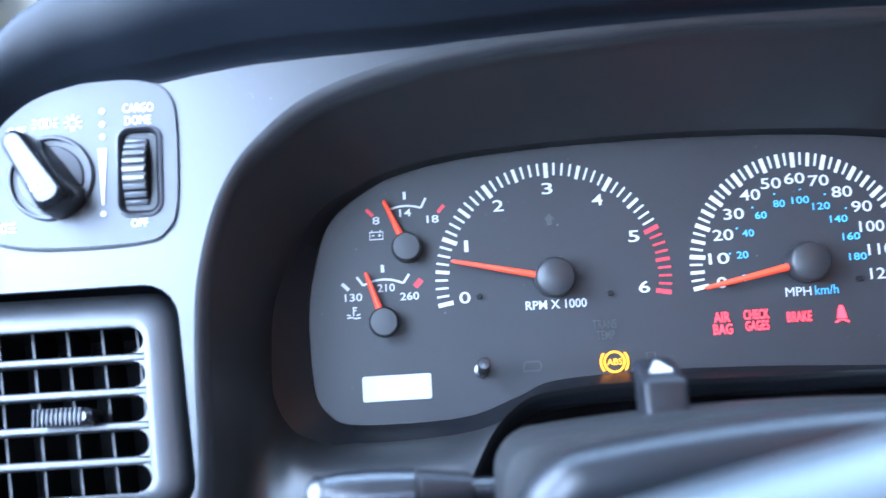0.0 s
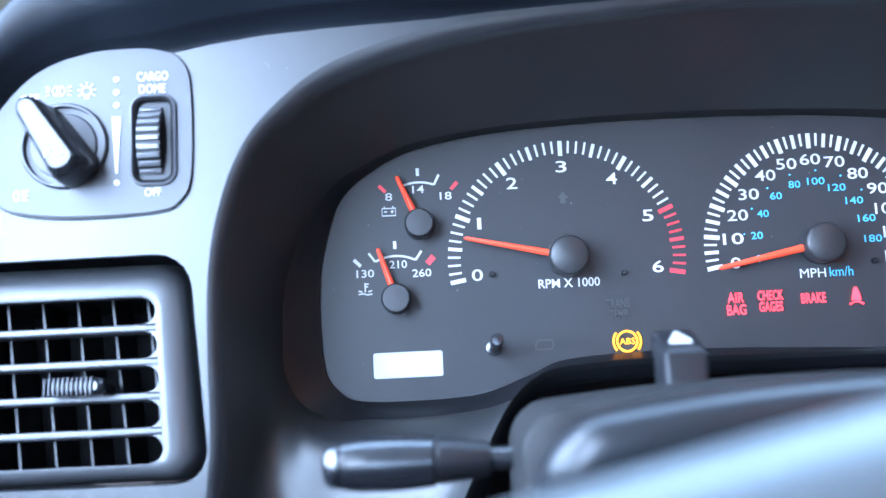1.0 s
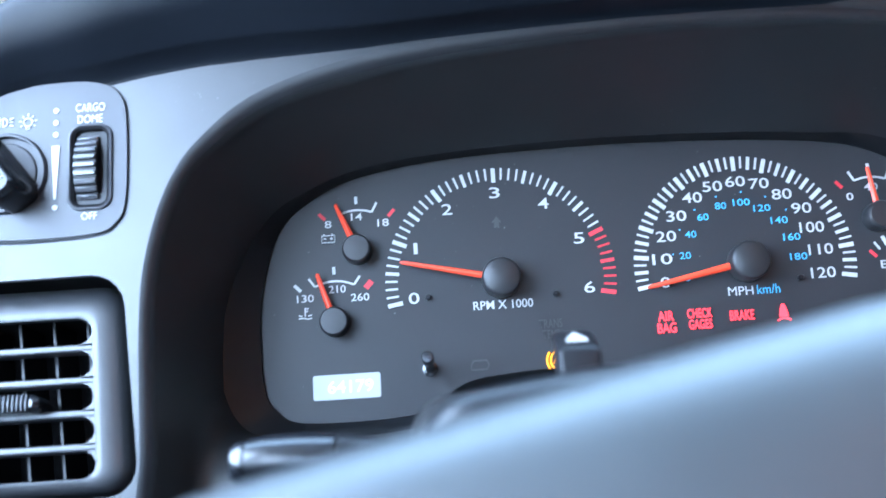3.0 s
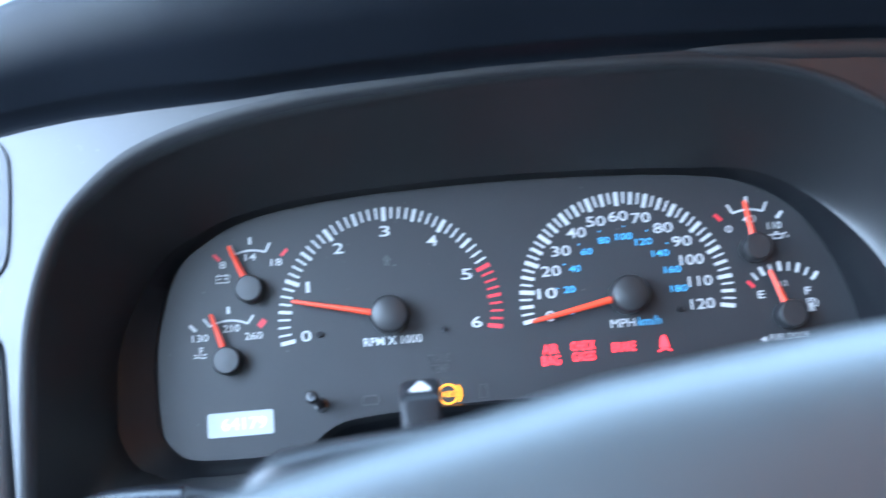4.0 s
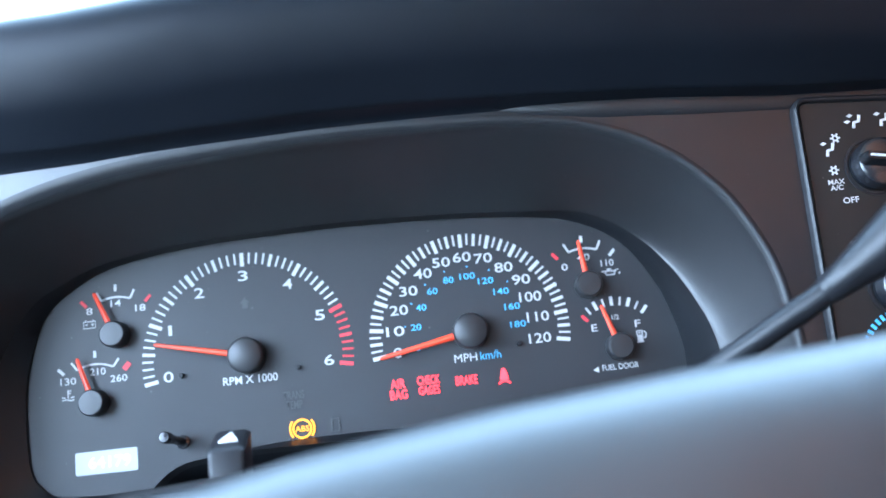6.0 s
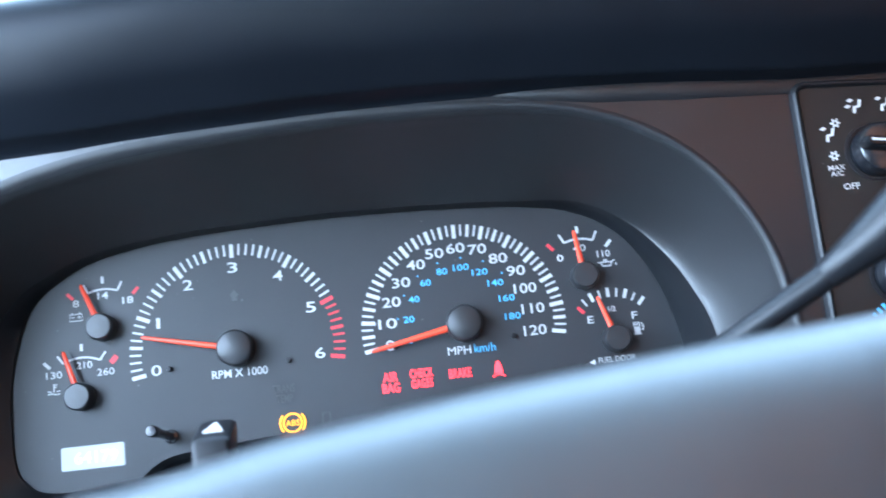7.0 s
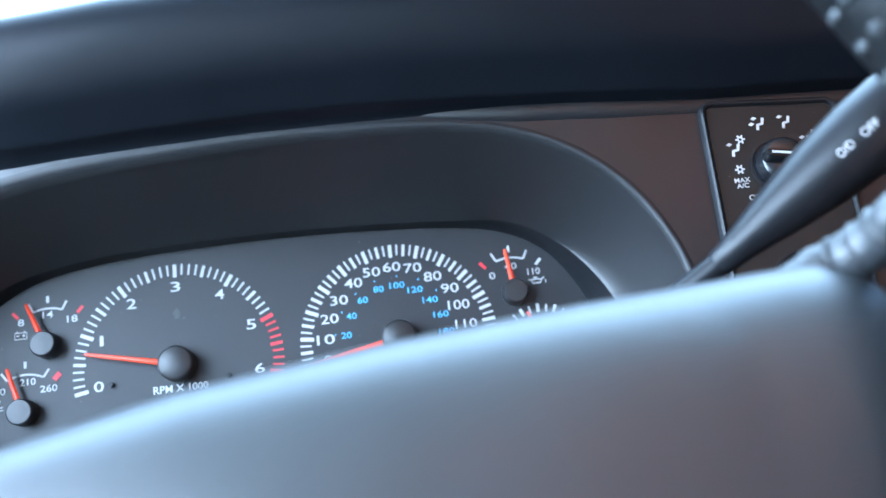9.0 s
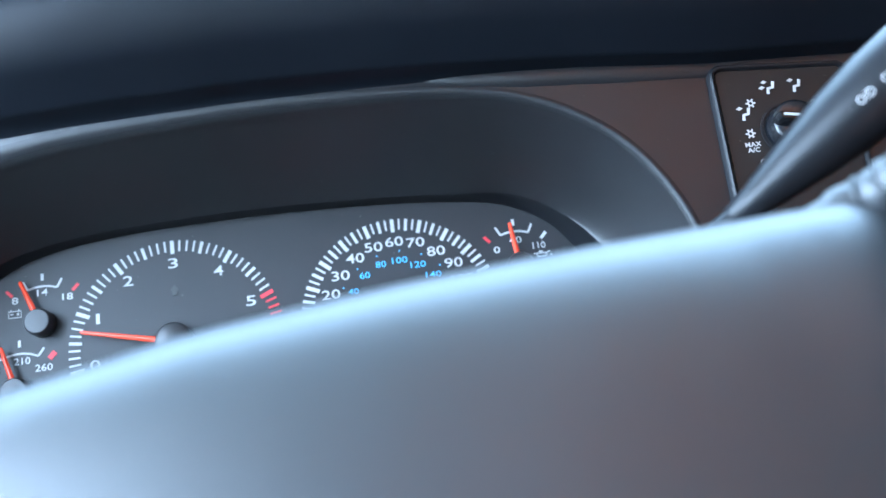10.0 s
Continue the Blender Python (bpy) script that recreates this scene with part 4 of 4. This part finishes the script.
def build_column():
    c = thing("steering_column", "dark grey plastic steering column shroud", "steering column")
    secs = [column_section(0.05, 0.17, -0.064, -0.2, 0.013, 0.004), column_section(-0.085, 0.182, -0.0555, -0.2, 0.013, 0.005), column_section(-0.098, 0.184, -0.0534, -0.205, 0.0125, 0.0056),
            column_section(-0.150, 0.188, -0.0522, -0.205, 0.0125, 0.0056), column_section(-0.158, 0.184, -0.054, -0.203, 0.0115, 0.0055), column_section(-0.160, 0.176, -0.0575, -0.2, 0.0095, 0.0055)]
    part("shroud", loft(bmesh.new(), secs, True, True, True), COLUMN_GREY, c, "grained two-piece column shroud")
    secs = [column_section(-0.158, 0.176, -0.062, -0.196, 0.011, 0.0055), column_section(-0.176, 0.178, -0.062, -0.196, 0.011, 0.006), column_section(-0.192, 0.184, -0.0551, -0.196, 0.016, 0.0085),
            column_section(-0.1975, 0.182, -0.0558, -0.195, 0.0155, 0.0085), column_section(-0.2015, 0.177, -0.058, -0.193, 0.014, 0.0082), column_section(-0.204, 0.17, -0.0618, -0.19, 0.011, 0.0079),
            column_section(-0.2048, 0.162, -0.0662, -0.186, 0.009, 0.0076)]
    # its front leans in towards the bottom
    secs = [[(x, y + (0.32 * (-0.0535 - z) if k > 1 else 0.0), z) for x, y, z in sec] for k, sec in enumerate(secs)]
    part("wheel_side_cover", loft(bmesh.new(), secs, True, True, True), COVER, c, "smooth cover behind the steering wheel")
    # hazard switch standing on the shroud
    bm = bmesh.new()
    xa, xb, ya, yb = 0.0085, 0.0217, -0.138, -0.122
    front, back = -0.0388, -0.0316
    secs = []
    for inset, low in ((0.0, True), (0.0, False), (0.0012, False)):
        lp = []
        for p in rounded(xb - xa - 2 * inset, yb - ya - 2 * inset, 0.0018, 4):
            y = p.y + (ya + yb) / 2
            k = (y - ya) / (yb - ya)
            lp.append((p.x + (xa + xb) / 2, y, -0.06 if low else front + (back - front) * k - (0.0012 if inset == 0 else 0)))
        secs.append(lp)
    hz = part("hazard_switch", loft(bm, secs, True, True, True), BLACK, c, "black upright hazard switch")
    bm = bmesh.new()
    top = lambda y: front + (back - front) * (y - ya) / (yb - ya) + 0.0003
    pts = [(0.0116, -0.1326), (0.0186, -0.1326), (0.0151, -0.1257)]
    f = [bm.verts.new((px, py, top(py) + 0.0003)) for px, py in pts]
    b = [bm.verts.new((px, py, top(py) - 0.0006)) for px, py in pts]
    bm.faces.new(f), bm.faces.new(b[::-1])
    for i in range(3):
        bm.faces.new((f[i], f[(i + 1) % 3], b[(i + 1) % 3], b[i]))
    bmesh.ops.recalc_face_normals(bm, faces=bm.faces)
    part("hazard_triangle", bm, WHITE, hz, "white triangle mark", False)
    return c


def build_turn_stalk():
    s = thing("turn_signal_stalk", "black turn signal stalk beside the column", "stalk", at=DASH @ Matrix.Translation((0.0025, 0, 0)))
    y, z = -0.138, -0.067
    part("stem", tube([(-0.02, y + 0.004, z), (-0.040, y, z), (-0.0485, y, z)], [0.0034, 0.0034, 0.0034]), SATIN, s, "glossy thin stem")
    part("sleeve", tube([(-0.0465, y, z), (-0.048, y, z), (-0.0615, y, z + 0.0002), (-0.0622, y, z + 0.0002)], [0.0046, 0.0052, 0.0070, 0.0064]), BLACK, s, "tapered sleeve")
    part("handle", tube([(-0.0622, y, z), (-0.0630, y, z), (-0.074, y, z), (-0.084, y, z), (-0.0895, y, z), (-0.0898, y, z)], [0.0064, 0.0073, 0.0080, 0.0078, 0.0070, 0.0064]), SATIN, s, "rounded black handle")
    part("end_cap", tube([(-0.0898, y, z), (-0.0905, y, z), (-0.093, y, z), (-0.0945, y, z), (-0.0951, y, z)], [0.0062, 0.0067, 0.0062, 0.0048, 0.0022]), SATIN, s, "end cap")
    return s


def build_gear_lever():
    g = thing("gear_lever", "black column gear lever with a fat tapered handle", "gear lever")
    a, b = Vector((0.221, -0.17, -0.0095)), Vector((0.2655, -0.19, 0.020))
    d = (b - a).normalized()
    base = Vector((0.140, -0.132, -0.056))
    part("rod", tube([base, base.lerp(a, 0.4), a - d * 0.004, a + d * 0.004], [0.0042, 0.0042, 0.0044, 0.0044]), LEVER, g, "slim glossy rod")
    stations = [(-0.0005, 0.0044), (0.0, 0.0048), (0.01, 0.0061), (0.025, 0.0090), (0.045, 0.0123), (0.062, 0.0138), (0.077, 0.0138), (0.085, 0.0120), (0.0888, 0.008), (0.0902, 0.0025)]
    handle = part("handle", tube([a + d * s for s, _ in stations], [r for _, r in stations], 28), LEVER, g, "tapered black handle")
    # letters lie on the side that faces the driver
    way = Vector((-0.35, -0.9, -0.12))
    n = (way - d * d.dot(way)).normalized()
    up = n.cross(d) * -1
    up = up if up.z > 0 else -up
    for body, sh, w in (("O/D", -0.0035, 0.0062), ("OFF", 0.0062, 0.0064)):
        me = lettering(body, 0.003, w, 0.0)
        at = b + d * sh
        for v in me.vertices:
            x, z = v.co.x, v.co.z
            rad = float(np.interp((b - a).length + sh + x, [q for q, _ in stations], [q for _, q in stations])) + 0.0003
            ang = z / rad
            v.co = at + d * x + (n * math.cos(ang) + up * math.sin(ang)) * rad
        part_mesh("handle_letters", me, WHITE, handle, "", False)
    return g


WHEEL = DASH @ Matrix.Translation((0.058, -0.252, -0.072)) @ pose(0, 0, 0, -6.7) @ pose(0, 0, 0, 0, -5.5, 0)


def build_wheel():
    """Own frame: x right, z up the wheel, -y towards the driver."""
    w = thing("steering_wheel", "dark leather-wrapped steering wheel with padded grey centre", "steering wheel", at=WHEEL)
    R, r, seg, ry, cx = 0.2075, 0.0155, 180, -0.041, -0.0075
    bm = bmesh.new()
    loops = []
    for k in range(seg):
        a = 2 * math.pi * k / seg
        c, s = math.cos(a), math.sin(a)
        wob = 1 + 0.02 * math.sin(a * 23) + 0.015 * math.sin(a * 41 + 1)
        loops.append([((R + r * math.cos(b) * wob) * c + cx, ry + r * 1.1 * math.sin(b) * wob, (R + r * math.cos(b) * wob) * s + 0.008) for b in [2 * math.pi * j / 20 for j in range(20)]])
    part("rim", loft(bm, loops + [loops[0]]), LEATHER, w, "black leather-wrapped rim")
    bm = bmesh.new()
    bmesh.ops.create_uvsphere(bm, u_segments=7, v_segments=5, radius=0.0021)
    me = bpy.data.meshes.new("stitch")
    bm.to_mesh(me)
    bm.free()
    for k in range(120):
        a = 2 * math.pi * k / 120
        for side in (-1, 1):
            ob = part_mesh("stitch", me, THREAD, w)
            rr = R - r * 0.96
            ob.matrix_basis = Matrix.Translation((rr * math.cos(a) + cx, ry + side * 0.0034, rr * math.sin(a) + 0.008)) @ pose(0, 0, 0, 0, -math.degrees(a) + 25 * side, 0) @ Matrix.Diagonal((0.8, 1.5, 1.0, 1))

    # airbag pad: a cushion whose ends round off and whose lower corners draw in
    top = table([(-0.215, -0.022), (-0.208, -0.008), (-0.2, 0.001), (-0.19, 0.0065), (-0.12, 0.0159), (-0.05, 0.0248), (0.0, 0.0302), (0.05, 0.0319), (0.1, 0.032),
                 (0.15, 0.0314), (0.165, 0.0305), (0.176, 0.0265), (0.184, 0.016), (0.189, 0.003)])
    bottom = table([(-0.215, -0.026), (-0.205, -0.045), (-0.19, -0.08), (-0.17, -0.12), (0.0, -0.12), (0.133, -0.12), (0.148, -0.09), (0.158, -0.06), (0.165, -0.038), (0.173, -0.024), (0.183, -0.012), (0.189, -0.001)])
    loops = []
    for k in range(141):
        u = -0.215 + 0.404 * k / 140
        t, low = top(u), bottom(u)
        front, back = -0.0286 + 0.012 * (u / 0.15) ** 2, 0.044
        thick = math.sqrt(max(0.04, 1 - (max(0.0, u - 0.15, -0.176 - u) / 0.04) ** 2))
        lp = []
        for m in range(56):
            q = 2 * math.pi * m / 56
            cq, sq = math.cos(q), math.sin(q)
            e = 0.82 if cq < 0 else 1.0
            lp.append((u, (front + back) / 2 + math.copysign(abs(cq) ** e, cq) * thick * (back - front) / 2,
                       (t + low) / 2 + math.copysign(abs(sq) ** e, sq) * (t - low) / 2))
        loops.append(lp)
    part("airbag_pad", loft(bmesh.new(), loops, True, True, True), PAD_GREY, w, "smooth grey padded airbag cover")
    # leather-wrapped spokes from behind the pad out to the rim
    for side, lift in ((1, 0.0), (-1, -0.03)):
        way = spline([(side * 0.145, 0.014, 0.019 + lift), (side * 0.1672, 0.008, 0.0275 + lift), (side * 0.1746, 0.002, 0.0285 + lift), (side * 0.1805, -0.008, 0.0305 + lift), (side * 0.185, -0.02, 0.033 + lift), (side * 0.189, -0.034, 0.038 + lift), (side * 0.195, -0.046, 0.044 + lift)], 7, False)
        part("spoke", tube(way, [0.0068 + 0.0004 * math.sin(k * 1.9) + 0.0003 * math.sin(k * 3.1) for k in range(len(way))], 20), SPOKE_GREY, w, "grey leather-covered spoke")
    return w


# ---------------------------------------------------------------- cab shell and outside
def wall(name, boxes, material, label):
    bm = bmesh.new()
    for b in boxes:
        box(bm, *b)
    ob = part(name, bm, material, None, "", False)
    return tagged(ob, label, "wall", kind="structure")


def build_cab():
    wall("floor", [(-0.42, 1.25, -1.3, 0.75, 0.70, 0.74)], TRIM_DARK, "dark carpeted cab floor")
    wall("wall_rear", [(-0.42, 1.25, -1.34, -1.3, 0.0, 1.4), (-0.42, 1.25, -1.34, -1.3, 1.68, 2.02), (-0.42, -0.38, -1.34, -1.3, 1.4, 1.68), (0.06, 1.25, -1.34, -1.3, 1.4, 1.68)], TRIM_DARK, "dark rear cab wall with an assumed small window")
    # unseen brown reflectors, added so the right dashboard and pad mirror brown
    wall("bounce_rear", [(0.3, 0.95, -1.3, -1.27, 1.6, 1.98), (0.34, 1.24, -1.06, -0.98, 0.74, 1.42)], BOUNCE_TAN, "unseen brown panel and seat back added as reflectors")
    wall("bounce_roof", [(0.24, 0.95, -1.27, -0.42, 1.975, 2.0)], BOUNCE_TAN, "unseen brown panel added under the roof as reflector")
    wall("wall_right", [(1.25, 1.29, -1.34, 0.75, 0.0, 1.45), (1.25, 1.29, -1.34, 0.1, 1.45, 2.02)], TRIM_DARK, "dark trimmed passenger door side")
    wall("wall_left", [(-0.46, -0.42, -1.34, -1.1, 0.0, 2.02), (-0.46, -0.42, 0.0, 0.75, 0.0, 1.44), (-0.46, -0.42, -1.1, 0.0, 0.0, 1.34), (-0.46, -0.42, -1.1, -0.18, 1.86, 2.02)], TRIM_DARK, "dark cab side round the driver's window")
    wall("wall_front", [(-0.42, 1.25, 0.71, 0.75, 0.0, 1.36)], DEEP, "dark firewall under the windscreen")
    wall("ceiling", [(-0.46, 1.29, -1.34, -0.2, 2.0, 2.04)], HEADLINER, "grey cloth cab headliner")
    # windscreen: base behind the dashboard, top at the roof's front edge
    a, b = Vector((0, 0.72, 1.4)), Vector((0, -0.2, 2.02))
    bm = bmesh.new()
    n = Vector((0, 0.62, 0.92)).normalized() * 0.005
    loft(bm, [[(x, p.y, p.z) for p in (a, b, b + n, a + n)] for x in (-0.4, 1.23)], True, True, True)
    g = part("window_1", bm, GLASS, None, "", False)
    g.visible_shadow = False
    tagged(g, "clear sloping windscreen glass", "windscreen", kind="structure")
    # panes of the assumed, unseen rear window and of the driver's window
    for nm, b, label in (("window_2", (-0.38, 0.06, -1.322, -1.318, 1.4, 1.68), "assumed small clear rear cab window"), ("window_3", (-0.442, -0.438, -1.1, -0.18, 1.34, 1.86), "clear driver's door window")):
        bm = bmesh.new()
        box(bm, *b)
        g = part(nm, bm, GLASS, None, "", False)
        g.visible_shadow = False
        tagged(g, label, "window", kind="structure")
    for x, nm in ((-0.43, "trim_left_pillar"), (1.25, "trim_right_pillar")):
        p = part(nm, tube([(x, 0.74, 1.36), (x, -0.22, 2.02)], [0.045, 0.045], 12), HEADLINER, None)
        tagged(p, "sloping windscreen pillar", "pillar", kind="structure")


def build_outside():
    m, nt, bs = shader("dry_grass")
    n1, n2 = noise_node(nt, 0.6, 6), noise_node(nt, 14, 4)
    ramp = nt.nodes.new("ShaderNodeValToRGB")
    ramp.color_ramp.elements[0].color, ramp.color_ramp.elements[1].color = (0.11, 0.12, 0.035, 1), (0.42, 0.36, 0.17, 1)
    ramp.color_ramp.elements[0].position, ramp.color_ramp.elements[1].position = 0.35, 0.65
    mx = nt.nodes.new("ShaderNodeMath")
    mx.operation = "ADD"
    sc = nt.nodes.new("ShaderNodeMath")
    sc.operation = "MULTIPLY"
    sc.inputs[1].default_value = 0.5
    nt.links.new(n1.outputs["Fac"], mx.inputs[0]), nt.links.new(n2.outputs["Fac"], mx.inputs[1])
    nt.links.new(mx.outputs["Value"], sc.inputs[0]), nt.links.new(sc.outputs["Value"], ramp.inputs["Fac"])
    nt.links.new(ramp.outputs["Color"], bs.inputs["Base Color"])
    bs.inputs["Roughness"].default_value = 0.9
    bm = bmesh.new()
    bmesh.ops.create_grid(bm, x_segments=8, y_segments=8, size=1500)
    g = part("ground", bm, m, None, "", False)
    tagged(g, "sunlit dry grass ground", "ground", kind="structure")
    leaf = plastic("leaf_green", (0.15, 0.19, 0.07), 0.6, 40, 0.0, 0.5)
    bark = plastic("bark", (0.12, 0.09, 0.065), 0.9, 30, 0.8)
    rng = random.Random(4)

    def tree(x, y, h, name="tree"):
        t = thing(name, "leafy green tree standing on dry grass", "tree", "trees outside", at=Matrix.Translation((x, y, 0)))
        bm = tube([(0, 0, -0.1), (0.05, 0, h * 0.25), (0, 0.08, h * 0.5), (0.1, 0, h * 0.8)], [h * 0.035, h * 0.027, h * 0.018, h * 0.006], 10)
        for k in range(7):
            a, z = rng.uniform(0, 6.28), h * rng.uniform(0.3, 0.6)
            tube([(0, 0, z), (h * 0.12 * math.cos(a), h * 0.12 * math.sin(a), z + h * 0.1), (h * 0.24 * math.cos(a), h * 0.24 * math.sin(a), z + h * 0.16)], [h * 0.012, h * 0.008, h * 0.003], 6, bm)
        part("trunk", bm, bark, t, "brown trunk and limbs")
        verts, faces = [], []
        clumps = [(Vector((rng.gauss(0, h * 0.15), rng.gauss(0, h * 0.15), h * rng.uniform(0.38, 0.95))), h * rng.uniform(0.06, 0.13)) for _ in range(34)]
        for c, r in clumps:
            for _ in range(90):
                p = c + Vector((rng.gauss(0, 1), rng.gauss(0, 1), rng.gauss(0, 0.8))) * r * 0.6
                u = Vector((rng.uniform(-1, 1), rng.uniform(-1, 1), rng.uniform(-1, 1))).normalized()
                v = u.orthogonal().normalized()
                s = h * 0.016
                n = len(verts)
                verts += [p - u * s, p + v * s * 0.5, p + u * s, p - v * s * 0.5]
                faces.append((n, n + 1, n + 2, n + 3))
        me = bpy.data.meshes.new("crown")
        me.from_pydata(verts, [], faces)
        part_mesh("crown", me, leaf, t, "loose green crown", False)
    for x, y, h in ((-7.5, 17, 5.9), (-14, 24, 7), (-3.0, 28, 7), (4, 32, 8), (11, 26, 7), (-22, 32, 8)):
        tree(x, y, h)


build_dashboard()
build_cluster()
build_vent()
build_headlight_panel()
build_climate_panel()
build_column()
build_turn_stalk()
build_gear_lever()
build_wheel()
build_cab()
build_outside()
